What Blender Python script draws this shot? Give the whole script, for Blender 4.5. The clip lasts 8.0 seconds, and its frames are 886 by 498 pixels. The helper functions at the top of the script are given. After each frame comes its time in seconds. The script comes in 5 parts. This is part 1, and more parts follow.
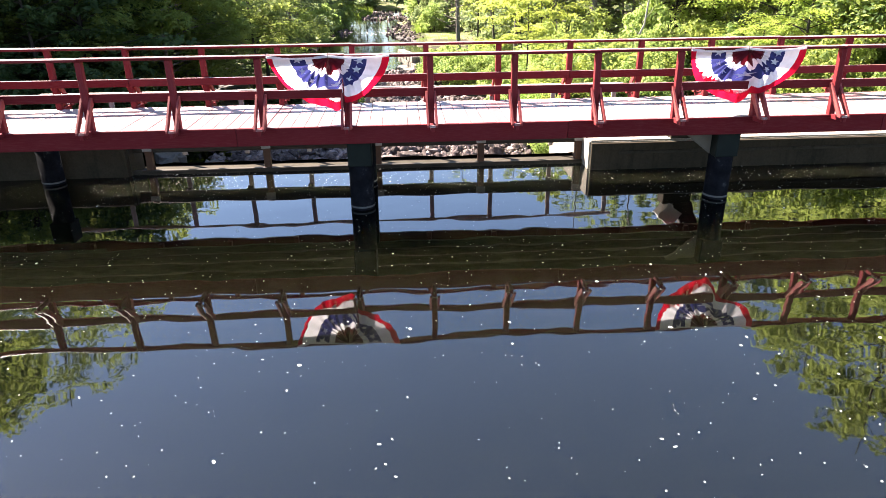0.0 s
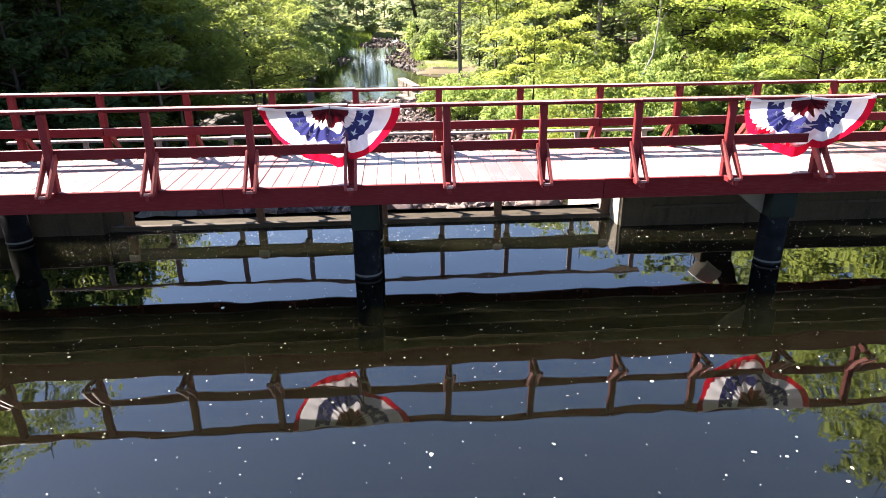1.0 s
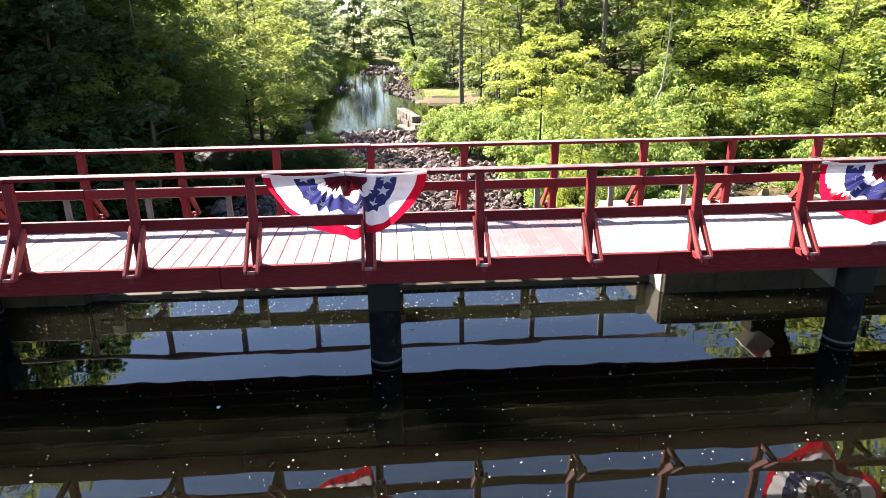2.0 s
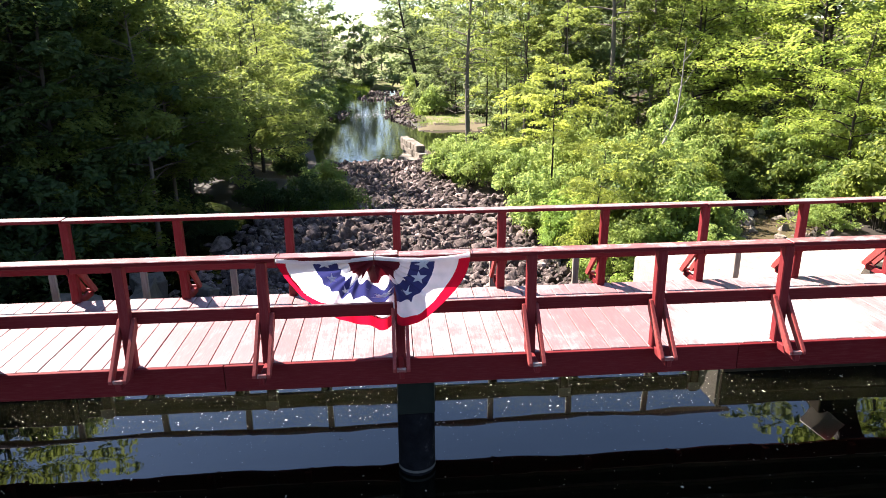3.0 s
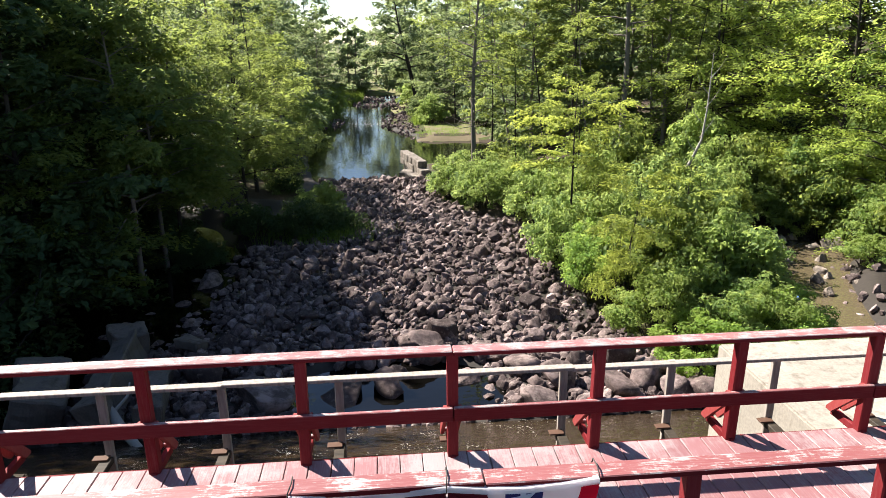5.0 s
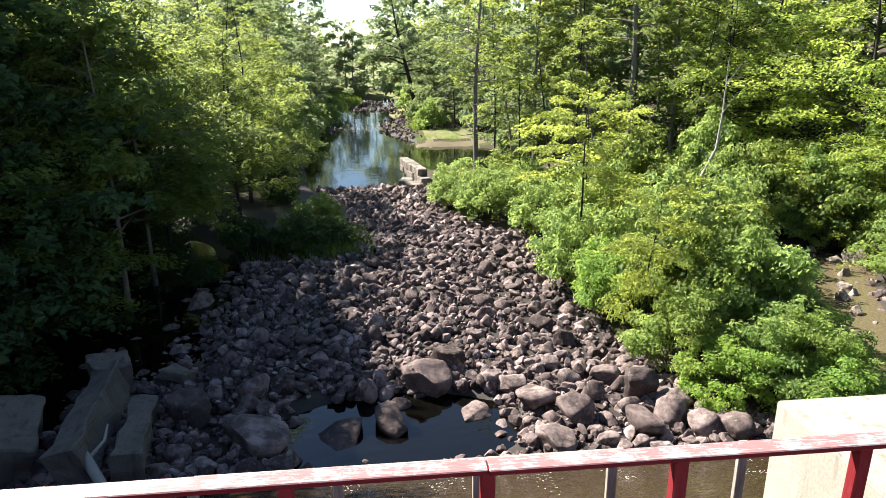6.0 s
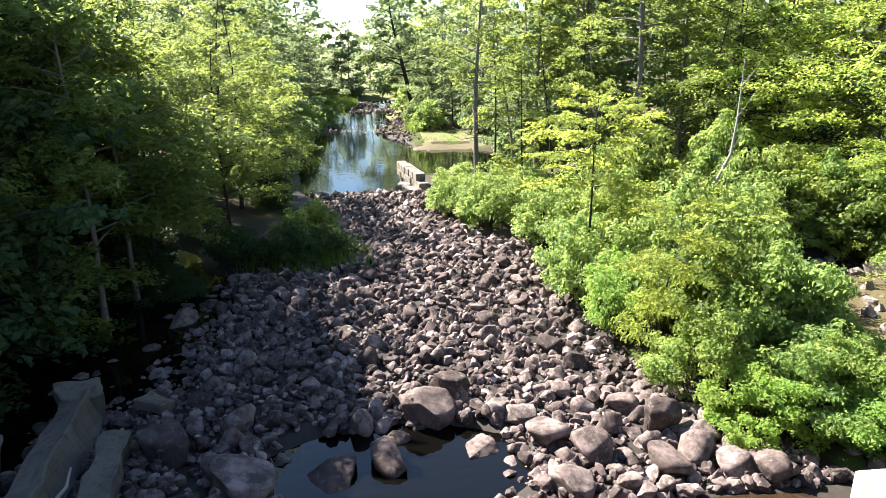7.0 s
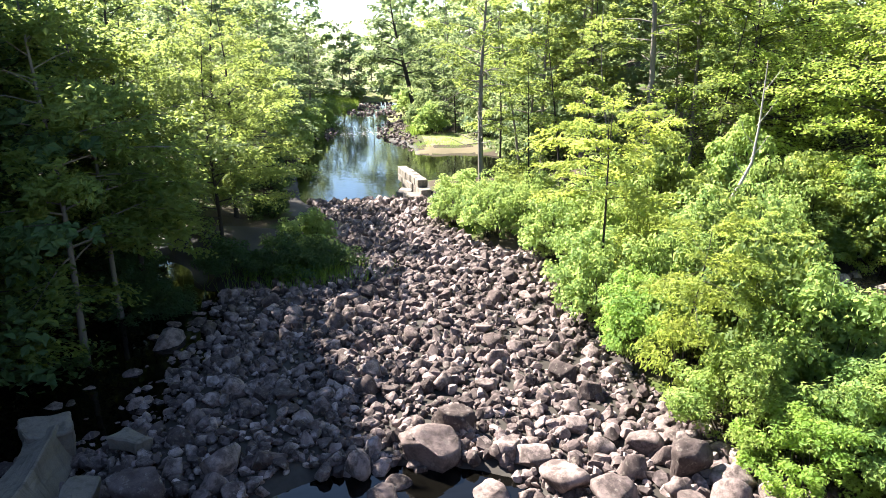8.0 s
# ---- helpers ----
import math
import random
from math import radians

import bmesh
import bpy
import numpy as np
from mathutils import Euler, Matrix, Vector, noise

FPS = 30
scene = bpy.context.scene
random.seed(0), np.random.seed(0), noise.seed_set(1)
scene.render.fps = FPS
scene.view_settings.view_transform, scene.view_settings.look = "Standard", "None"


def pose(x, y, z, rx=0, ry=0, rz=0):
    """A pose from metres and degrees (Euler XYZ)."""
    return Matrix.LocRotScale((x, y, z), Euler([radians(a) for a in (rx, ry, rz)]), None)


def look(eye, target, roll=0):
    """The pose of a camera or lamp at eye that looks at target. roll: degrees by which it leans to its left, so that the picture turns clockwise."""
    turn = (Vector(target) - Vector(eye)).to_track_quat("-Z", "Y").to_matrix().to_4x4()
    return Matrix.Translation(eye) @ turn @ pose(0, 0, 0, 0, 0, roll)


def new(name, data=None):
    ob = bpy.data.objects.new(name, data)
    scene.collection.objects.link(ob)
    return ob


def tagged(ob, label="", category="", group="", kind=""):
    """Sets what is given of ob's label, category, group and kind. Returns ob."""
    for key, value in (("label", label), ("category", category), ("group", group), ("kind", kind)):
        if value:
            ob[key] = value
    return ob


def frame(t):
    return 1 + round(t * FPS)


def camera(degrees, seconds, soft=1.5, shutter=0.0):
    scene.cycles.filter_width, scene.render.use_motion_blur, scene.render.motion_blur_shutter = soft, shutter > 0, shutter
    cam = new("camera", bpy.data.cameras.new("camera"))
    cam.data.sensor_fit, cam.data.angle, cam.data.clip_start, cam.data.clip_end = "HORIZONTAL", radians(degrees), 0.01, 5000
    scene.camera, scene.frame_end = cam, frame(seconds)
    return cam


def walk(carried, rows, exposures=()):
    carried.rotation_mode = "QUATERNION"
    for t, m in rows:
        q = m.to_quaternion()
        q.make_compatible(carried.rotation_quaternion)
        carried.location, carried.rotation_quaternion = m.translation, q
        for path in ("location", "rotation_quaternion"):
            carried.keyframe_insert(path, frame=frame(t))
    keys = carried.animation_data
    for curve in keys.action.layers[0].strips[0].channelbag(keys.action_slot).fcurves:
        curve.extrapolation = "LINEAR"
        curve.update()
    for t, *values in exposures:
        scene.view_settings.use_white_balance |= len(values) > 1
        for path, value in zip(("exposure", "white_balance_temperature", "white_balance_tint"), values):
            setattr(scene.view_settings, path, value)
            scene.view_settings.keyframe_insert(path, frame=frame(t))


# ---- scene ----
cam = camera(67.4, 8.0, soft=0.85)
PATH = [
    (0, (0.789, -9.727, 3.465), (0.899, -7.891, 2.678), -0.60),
    (0.5, (0.722, -8.958, 3.513), (0.838, -7.109, 2.756), -0.53),
    (1, (0.616, -8.249, 3.605), (0.737, -6.388, 2.881), -0.52),
    (1.5, (0.478, -7.577, 3.694), (0.606, -5.703, 3.006), -0.50),
    (2.8, (0.021, -5.886, 4.082), (0.172, -3.987, 3.474), -0.40),
    (3, (-0.032, -5.646, 4.124), (0.114, -3.743, 3.528), -0.45),
    (3.5, (-0.213, -5.033, 4.253), (-0.062, -3.129, 3.660), -0.50),
    (4, (-0.371, -4.438, 4.402), (-0.213, -2.534, 3.811), -0.40),
    (4.5, (-0.457, -3.783, 4.537), (-0.293, -1.880, 3.946), -0.30),
    (4.7, (-0.478, -3.514, 4.582), (-0.311, -1.612, 3.990), -0.35),
    (5.8, (-0.553, -1.998, 4.731), (-0.384, -0.093, 4.142), -0.65),
    (6, (-0.575, -1.710, 4.735), (-0.400, 0.194, 4.149), -0.65),
    (6.5, (-0.583, -0.966, 4.727), (-0.403, 0.938, 4.141), -0.60),
    (7, (-0.556, -0.244, 4.697), (-0.371, 1.660, 4.113), -0.60),
    (7.5, (-0.527, 0.502, 4.675), (-0.341, 2.405, 4.091), -0.60),
    (8, (-0.482, 1.241, 4.731), (-0.301, 3.146, 4.149), -0.50),
]
# seconds, stops, kelvin, tint: the picture is slightly rosier while it looks towards the sun over the bridge
EXPOSURE = [(0, 3.22, 6900, 18), (0.5, 3.15, 6900, 18), (1.0, 2.98, 6900, 18), (1.5, 2.91, 6900, 18), (3.0, 2.57, 6750, 17), (4.0, 2.07, 6650, 15), (4.7, 1.95, 6600, 14),
            (5.8, 2.26, 6550, 11), (6.5, 2.54, 6500, 10), (7.2, 2.84, 6500, 10), (8, 3.03, 6500, 10)]
walk(cam, [(t, look(eye, target, roll)) for t, eye, target, roll in PATH], EXPOSURE)

# ---- daylight: a high morning sun beyond the bridge, over the left bank ----
TO_SUN = Vector((-0.74, 0.65, 0.96)).normalized()
ELEV = math.asin(TO_SUN.z)
world = bpy.data.worlds.new("world")
scene.world = world
world.use_nodes = True
wn = world.node_tree.nodes
sky = wn.new("ShaderNodeTexSky")
sky.sky_type, sky.sun_disc = "NISHITA", False
sky.sun_elevation, sky.sun_rotation = ELEV, math.atan2(TO_SUN.x, TO_SUN.y)
sky.air_density, sky.dust_density, sky.ozone_density = 1.0, 0.1, 2.8
wn["Background"].inputs["Strength"].default_value = 0.05
world.node_tree.links.new(sky.outputs[0], wn["Background"].inputs["Color"])
sun = new("sun", bpy.data.lights.new("sun", "SUN"))
sun.data.energy, sun.data.angle, sun.data.color = 5.0, radians(0.53), (1.0, 0.95, 0.86)
sun.matrix_world = look(TO_SUN * 80, (0, 0, 0))

# ---- materials ----


class Mat:
    """A node material under construction."""

    def __init__(self, name):
        self.m = bpy.data.materials.new(name)
        self.m.use_nodes = True
        self.t = self.m.node_tree
        self.bsdf = self.t.nodes["Principled BSDF"]
        self.out = self.t.nodes["Material Output"]

    def node(self, kind, **settings):
        n = self.t.nodes.new(kind)
        for key, value in settings.items():
            if key in n.inputs:
                n.inputs[key].default_value = value
        return n

    def link(self, a, b):
        self.t.links.new(a, b)

    def coord(self, scale=(1, 1, 1), per_object=True):
        tc = self.node("ShaderNodeTexCoord")
        mp = self.node("ShaderNodeMapping")
        mp.inputs["Scale"].default_value = scale
        src = tc.outputs["Object"]
        if per_object:
            info = self.node("ShaderNodeObjectInfo")
            mul = self.node("ShaderNodeVectorMath")
            mul.operation = "MULTIPLY_ADD"
            self.link(info.outputs["Random"], mul.inputs[0])
            mul.inputs[1].default_value = (37.0, 61.0, 23.0)
            self.link(src, mul.inputs[2])
            src = mul.outputs[0]
        self.link(src, mp.inputs["Vector"])
        return mp.outputs[0]

    def noise(self, vec, scale, detail=5.0, rough=0.6):
        n = self.node("ShaderNodeTexNoise", Scale=scale, Detail=detail, Roughness=rough)
        self.link(vec, n.inputs["Vector"])
        return n.outputs["Fac"]

    def ramp(self, fac, *stops):
        r = self.node("ShaderNodeValToRGB")
        e = r.color_ramp.elements
        while len(e) < len(stops):
            e.new(0.5)
        for el, (p, c) in zip(e, stops):
            el.position = p
            el.color = (*c, 1) if len(c) == 3 else c
        self.link(fac, r.inputs[0])
        return r.outputs[0]

    def mix(self, fac, a, b, blend="MIX"):
        n = self.node("ShaderNodeMix")
        n.data_type, n.blend_type = "RGBA", blend
        for value, k in ((fac, 0), (a, 6), (b, 7)):
            if isinstance(value, (int, float)):
                n.inputs[k].default_value = value
            elif isinstance(value, tuple):
                n.inputs[k].default_value = (*value, 1)
            else:
                self.link(value, n.inputs[k])
        return n.outputs[2]

    def bump(self, height, strength=0.3, distance=0.01):
        b = self.node("ShaderNodeBump", Strength=strength, Distance=distance)
        self.link(height, b.inputs["Height"])
        self.link(b.outputs[0], self.bsdf.inputs["Normal"])

    def base(self, color, rough=0.6, metal=0.0, spec=0.5):
        if isinstance(color, tuple):
            self.bsdf.inputs["Base Color"].default_value = (*color, 1)
        else:
            self.link(color, self.bsdf.inputs["Base Color"])
        if isinstance(rough, (int, float)):
            self.bsdf.inputs["Roughness"].default_value = rough
        else:
            self.link(rough, self.bsdf.inputs["Roughness"])
        self.bsdf.inputs["Metallic"].default_value = metal
        self.bsdf.inputs["Specular IOR Level"].default_value = spec
        return self.m


def grey(v):
    return (v, v, v)


def painted_wood(name, paint, worn, wear, axis, rough=0.6, spec=0.2, blend=0.02, traffic=0.0):
    """Old paint on a board that runs along axis (0 or 1), rubbed off in streaks where wear is high."""
    k = Mat(name)
    stretch = [14.0, 14.0, 14.0]
    stretch[axis] = 0.9
    long_ = k.coord(tuple(stretch))
    thin = [95.0, 95.0, 95.0]
    thin[axis] = 7.0
    fibre = k.noise(k.coord(tuple(thin)), 1.0, 4, 0.7)
    flat = k.coord()
    grain = k.noise(long_, 2.2, 6, 0.65)
    patch = k.noise(flat, 4.2, 6, 0.72)
    flake = k.noise(flat, 38, 4, 0.7)
    both = k.mix(0.42, k.mix(0.35, patch, grain), k.mix(0.35, fibre, flake))
    if traffic:
        # feet and weather wear some stretches barer than others
        stretch_of = k.noise(k.node("ShaderNodeNewGeometry").outputs["Position"], 0.55, 3, 0.6)
        both = k.mix(traffic, both, k.ramp(stretch_of, (0.36, grey(0.28)), (0.66, grey(0.78))))
    edge_at = 0.66 - wear * 0.20
    mask = k.ramp(both, (edge_at + 0.008 - blend, grey(0)), (edge_at + 0.008 + blend, grey(1)))
    tone = k.mix(k.noise(flat, 0.9, 3), paint, tuple(c * 0.72 for c in paint))
    tone = k.mix(k.ramp(fibre, (0.45, grey(0)), (0.75, grey(0.55))), tone, k.mix(0.4, paint, worn))
    info = k.node("ShaderNodeObjectInfo")
    tone = k.mix(info.outputs["Random"], tone, k.mix(0.35, tone, tuple(min(1, c * 1.25 + 0.02) for c in paint)))
    col = k.mix(mask, tone, k.mix(grain, worn, tuple(c * 0.7 for c in worn)))
    k.bump(grain, 0.35, 0.004)
    return k.base(col, rough, spec=spec)


RED = (0.108, 0.006, 0.0088)
paint_x = painted_wood("red_paint_long", RED, (0.2, 0.08, 0.075), 0.04, 0, 0.65, 0.08)
paint_z = painted_wood("red_paint_upright", (0.135, 0.0085, 0.0115), (0.2, 0.11, 0.1), 0.05, 2, 0.65, 0.1)
rail_top = painted_wood("weathered_rail_top", (0.2, 0.062, 0.06), (0.35, 0.31, 0.295), 0.71, 0, 0.42, 0.4)
rail_bare = painted_wood("bleached_rail_top", (0.225, 0.09, 0.088), (0.33, 0.285, 0.277), 0.8, 0, 0.5, 0.3)
deck_wood = painted_wood("worn_deck_paint", (0.21, 0.097, 0.1), (0.30, 0.243, 0.24), 0.78, 1, 0.44, 0.32, 0.045, 0.3)
brace_edge = painted_wood("brace_paint", (0.21, 0.028, 0.026), (0.32, 0.23, 0.21), 0.3, 2)


def weathered_grey():
    k = Mat("weathered_grey_wood")
    v = k.coord((9, 9, 1.2))
    n = k.noise(v, 3, 6)
    col = k.ramp(n, (0.25, (0.15, 0.127, 0.108)), (0.7, (0.335, 0.293, 0.252)))
    k.bump(n, 0.4, 0.004)
    return k.base(col, 0.75, spec=0.25)


def dark_timber():
    k = Mat("wet_dark_timber")
    n = k.noise(k.coord((1.5, 9, 9)), 2.5, 5)
    col = k.ramp(n, (0.3, (0.018, 0.015, 0.012)), (0.75, (0.06, 0.048, 0.035)))
    k.bump(n, 0.4, 0.005)
    return k.base(col, 0.6, spec=0.12)


def concrete(name, a, b, stain):
    k = Mat(name)
    v = k.coord(per_object=False)
    big = k.noise(v, 0.8, 6, 0.65)
    fine = k.noise(v, 26, 4, 0.7)
    streak = k.noise(k.coord((3.5, 3.5, 0.35), False), 1.6, 5)
    col = k.mix(k.ramp(big, (0.35, grey(0)), (0.65, grey(1))), a, b)
    col = k.mix(k.ramp(streak, (0.52, grey(0)), (0.72, grey(0.75))), col, stain)
    col = k.mix(0.25, col, k.ramp(fine, (0.3, grey(0.2)), (0.7, grey(0.9))), "OVERLAY")
    h = k.mix(0.5, fine, big)
    k.bump(h, 0.5, 0.012)
    return k.base(col, 0.9, spec=0.08)


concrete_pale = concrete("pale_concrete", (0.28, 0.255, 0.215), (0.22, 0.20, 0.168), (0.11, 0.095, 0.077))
concrete_old = concrete("old_dark_concrete", (0.05, 0.042, 0.031), (0.032, 0.027, 0.02), (0.014, 0.013, 0.009))
# near-white tone carries the direct sun on the bearing slab
concrete_sun_bright = concrete("sun_bright_concrete", (0.8, 0.77, 0.71), (0.74, 0.71, 0.65), (0.6, 0.57, 0.52))
# facing concrete: stain, plus the upstream sides' shade put into the colour
concrete_facing = concrete("stained_shade_concrete", (0.052, 0.04, 0.027), (0.033, 0.027, 0.019), (0.018, 0.015, 0.011))
grey_wood, timber = weathered_grey(), dark_timber()


def steel_pile():
    k = Mat("dark_coated_pile")
    v = k.coord()
    n = k.noise(v, 5, 6, 0.7)
    col = k.ramp(n, (0.35, (0.004, 0.004, 0.005)), (0.6, (0.009, 0.009, 0.0105)), (0.70, (0.05, 0.05, 0.048)))
    k.bump(n, 0.3, 0.004)
    return k.base(col, 0.85, spec=0.04)


def flat_stain(name, a, b, scale=4.0, rough=0.6, bump=0.3, spec=0.15):
    k = Mat(name)
    n = k.noise(k.coord(), scale, 5)
    k.bump(n, bump, 0.006)
    return k.base(k.mix(n, a, b), rough, spec=spec)


pile_coat = steel_pile()
green_steel = flat_stain("green_painted_steel", (0.007, 0.010, 0.0085), (0.016, 0.020, 0.017), 5, 0.7, 0.3, 0.05)
tide_scum = flat_stain("faint_tide_scum", (0.045, 0.042, 0.04), (0.12, 0.115, 0.11), 14, 0.8)
pale_ring = flat_stain("pale_tide_ring", (0.2, 0.19, 0.17), (0.3, 0.29, 0.27), 9, 0.8)
rust = flat_stain("rusty_steel", (0.05, 0.028, 0.018), (0.11, 0.06, 0.04), 7, 0.7)


def rock(name, a, b, c, island):
    k = Mat(name)
    v = k.coord(per_object=not island)
    if island:
        g = k.node("ShaderNodeNewGeometry")
        r = g.outputs["Random Per Island"]
    else:
        r = k.node("ShaderNodeObjectInfo").outputs["Random"]
    big = k.noise(v, 2.4, 6, 0.7)
    fine = k.noise(v, 19, 5, 0.75)
    patch = k.noise(v, 6.5, 4, 0.7)
    tone = k.ramp(r, (0.0, a), (0.5, b), (1.0, c))
    col = k.mix(k.ramp(big, (0.40, grey(0)), (0.58, grey(0.8))), tone, tuple(x * 0.45 for x in a))
    col = k.mix(k.ramp(patch, (0.55, grey(0)), (0.68, grey(0.55))), col, (0.22, 0.19, 0.165))
    col = k.mix(k.ramp(fine, (0.56, grey(0)), (0.72, grey(0.4))), col, (0.03, 0.026, 0.023))
    k.bump(k.mix(0.45, big, fine), 1.0, 0.045)
    return k.base(col, 0.85, spec=0.1)


rock_many = rock("river_stones", (0.06, 0.045, 0.043), (0.15, 0.113, 0.107), (0.365, 0.288, 0.268), True)
rock_one = rock("boulder_stone", (0.069, 0.052, 0.049), (0.151, 0.113, 0.105), (0.284, 0.22, 0.204), False)
# lighter copy of the river stone, with direct sun put into its tones
rock_pale = rock("sun_bright_stone", (0.2, 0.165, 0.135), (0.29, 0.245, 0.205), (0.38, 0.33, 0.28), False)
stone_block = rock("pale_cut_stone", (0.19, 0.165, 0.14), (0.24, 0.21, 0.18), (0.28, 0.25, 0.21), False)


def ground_mat():
    k = Mat("woodland_ground")
    v = k.coord(per_object=False)
    big = k.noise(v, 0.35, 6)
    mid = k.noise(v, 3.2, 6, 0.7)
    soil = k.mix(mid, (0.025, 0.019, 0.013), (0.065, 0.05, 0.036))
    green = k.mix(mid, (0.03, 0.052, 0.01), (0.07, 0.10, 0.018))
    col = k.mix(k.ramp(big, (0.45, grey(0)), (0.6, grey(1))), soil, green)
    k.bump(mid, 0.8, 0.06)
    return k.base(col, 0.95, spec=0.1)


def meadow_mat():
    k = Mat("sunny_meadow")
    n = k.noise(k.coord(per_object=False), 1.3, 6, 0.7)
    k.bump(n, 0.8, 0.1)
    bare = k.ramp(k.noise(k.coord(per_object=False), 0.6, 5, 0.65), (0.47, grey(0)), (0.58, grey(0.75)))
    return k.base(k.mix(bare, k.mix(n, (0.065, 0.085, 0.022), (0.13, 0.145, 0.046)), (0.15, 0.118, 0.085)), 0.9, spec=0.1)


def water(name, deep, ripple, scale, rough=0.02, ior=1.36):
    k = Mat(name)
    v = k.coord((1.0, 1.6, 1.0), False)
    slow = k.noise(v, scale, 2, 0.4)
    murk = k.mix(k.noise(k.coord(per_object=False), 0.25, 3), deep, tuple(c * 0.75 for c in deep))
    k.bump(slow, ripple, 0.05)
    k.base(murk, rough)
    k.bsdf.inputs["IOR"].default_value = ior
    return k.m


pond_water = water("pond_water", (0.0029, 0.0031, 0.0015), 0.10, 0.9, ior=1.62)
# light that enters the murky pond spreads sideways before it leaves again
cloudy = pond_water.node_tree.nodes["Principled BSDF"]
cloudy.subsurface_method = "BURLEY"
cloudy.inputs["Subsurface Weight"].default_value = 1.0
cloudy.inputs["Subsurface Radius"].default_value = (1.0, 1.0, 0.8)
cloudy.inputs["Subsurface Scale"].default_value = 0.9
pool_water = water("pool_water", (0.0022, 0.002, 0.0016), 0.12, 2.2, 0.02, 1.34)
spill_water = water("spillway_film", (0.03, 0.02, 0.0115), 0.6, 9.0, 0.1)
shallow_water = water("shallow_brown_water", (0.095, 0.075, 0.045), 0.5, 7.0, 0.08)


def leaf(name, dark, mid, light, glow=0.4, gloss=0.6):
    """Leaves: two-sided, part of the light passes through."""
    k = Mat(name)
    g = k.node("ShaderNodeNewGeometry")
    tone = k.mix(0.4, k.ramp(g.outputs["Random Per Island"], (0.0, dark), (0.55, mid), (1.0, light)), mid)
    patch = k.noise(k.coord(), 0.8, 3, 0.6)
    tone = k.mix(k.ramp(patch, (0.42, grey(0)), (0.62, grey(0.8))), tone, k.mix(1.0, tone, (0.66, 0.84, 1.05), "MULTIPLY"))
    info = k.node("ShaderNodeObjectInfo")
    tone = k.mix(info.outputs["Random"], tone, k.mix(1.0, tone, (0.74, 0.88, 1.12), "MULTIPLY"))
    k.base(tone, gloss, spec=0.22)
    tr = k.node("ShaderNodeBsdfTranslucent")
    k.link(k.mix(0.5, tone, tuple(min(1, c * 1.9) for c in light)), tr.inputs["Color"])
    mx = k.node("ShaderNodeMixShader")
    mx.inputs[0].default_value = glow
    k.link(k.bsdf.outputs[0], mx.inputs[1])
    k.link(tr.outputs[0], mx.inputs[2])
    k.link(mx.outputs[0], k.out.inputs["Surface"])
    return k.m


leaf_maple = leaf("maple_leaves", (0.060, 0.093, 0.020), (0.126, 0.166, 0.034), (0.216, 0.246, 0.058), 0.62)
leaf_bright = leaf("young_locust_leaves", (0.113, 0.150, 0.024), (0.194, 0.235, 0.039), (0.296, 0.320, 0.065), 0.62)
leaf_shrub = leaf("shrub_leaves", (0.095, 0.14, 0.03), (0.18, 0.24, 0.052), (0.29, 0.345, 0.098), 0.55)
# shade of the left bank is put into this dark leaf colour
leaf_dark = leaf("shade_toned_leaves", (0.026, 0.048, 0.015), (0.045, 0.075, 0.022), (0.074, 0.11, 0.03), 0.42)
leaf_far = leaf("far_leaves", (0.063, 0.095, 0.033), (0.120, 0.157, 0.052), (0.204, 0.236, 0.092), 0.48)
# distance haze is put into this pale leaf colour
leaf_hill = leaf("hazy_hillside_leaves", (0.11, 0.15, 0.06), (0.18, 0.225, 0.09), (0.27, 0.31, 0.14), 0.6)
leaf_fresh = leaf("fresh_leaves", (0.105, 0.165, 0.026), (0.195, 0.28, 0.048), (0.3, 0.385, 0.088), 0.58)
leaf_blue = leaf("blue_green_leaves", (0.085, 0.135, 0.028), (0.155, 0.215, 0.045), (0.25, 0.305, 0.082), 0.58)
leaf_bough = leaf("bough_leaves", (0.12, 0.175, 0.026), (0.225, 0.29, 0.046), (0.33, 0.385, 0.078), 0.64)
grass_blade = leaf("grass_blades", (0.06, 0.11, 0.015), (0.11, 0.17, 0.02), (0.19, 0.24, 0.04), 0.4)


def bark(name, a, b):
    k = Mat(name)
    n = k.noise(k.coord((6, 6, 1.2)), 3, 6, 0.7)
    k.bump(n, 0.7, 0.02)
    return k.base(k.mix(n, a, b), 0.9, spec=0.15)


bark_grey = bark("grey_bark", (0.07, 0.06, 0.05), (0.2, 0.178, 0.152))
bark_dark = bark("dark_bark", (0.02, 0.017, 0.014), (0.055, 0.046, 0.037))
bark_pale = bark("bleached_wood", (0.2, 0.18, 0.155), (0.32, 0.295, 0.26))


def cloth(name, colour, glow=0.35):
    k = Mat(name)
    weave = k.noise(k.coord((1, 1, 1)), 160, 2)
    fold = k.noise(k.coord(), 9, 3)
    tone = k.mix(k.ramp(fold, (0.4, grey(0)), (0.7, grey(0.5))), colour, tuple(c * 0.8 for c in colour))
    k.bump(weave, 0.15, 0.001)
    k.base(tone, 0.8, spec=0.2)
    tr = k.node("ShaderNodeBsdfTranslucent")
    k.link(tone, tr.inputs["Color"])
    mx = k.node("ShaderNodeMixShader")
    mx.inputs[0].default_value = glow
    k.link(k.bsdf.outputs[0], mx.inputs[1])
    k.link(tr.outputs[0], mx.inputs[2])
    k.link(mx.outputs[0], k.out.inputs["Surface"])
    return k.m


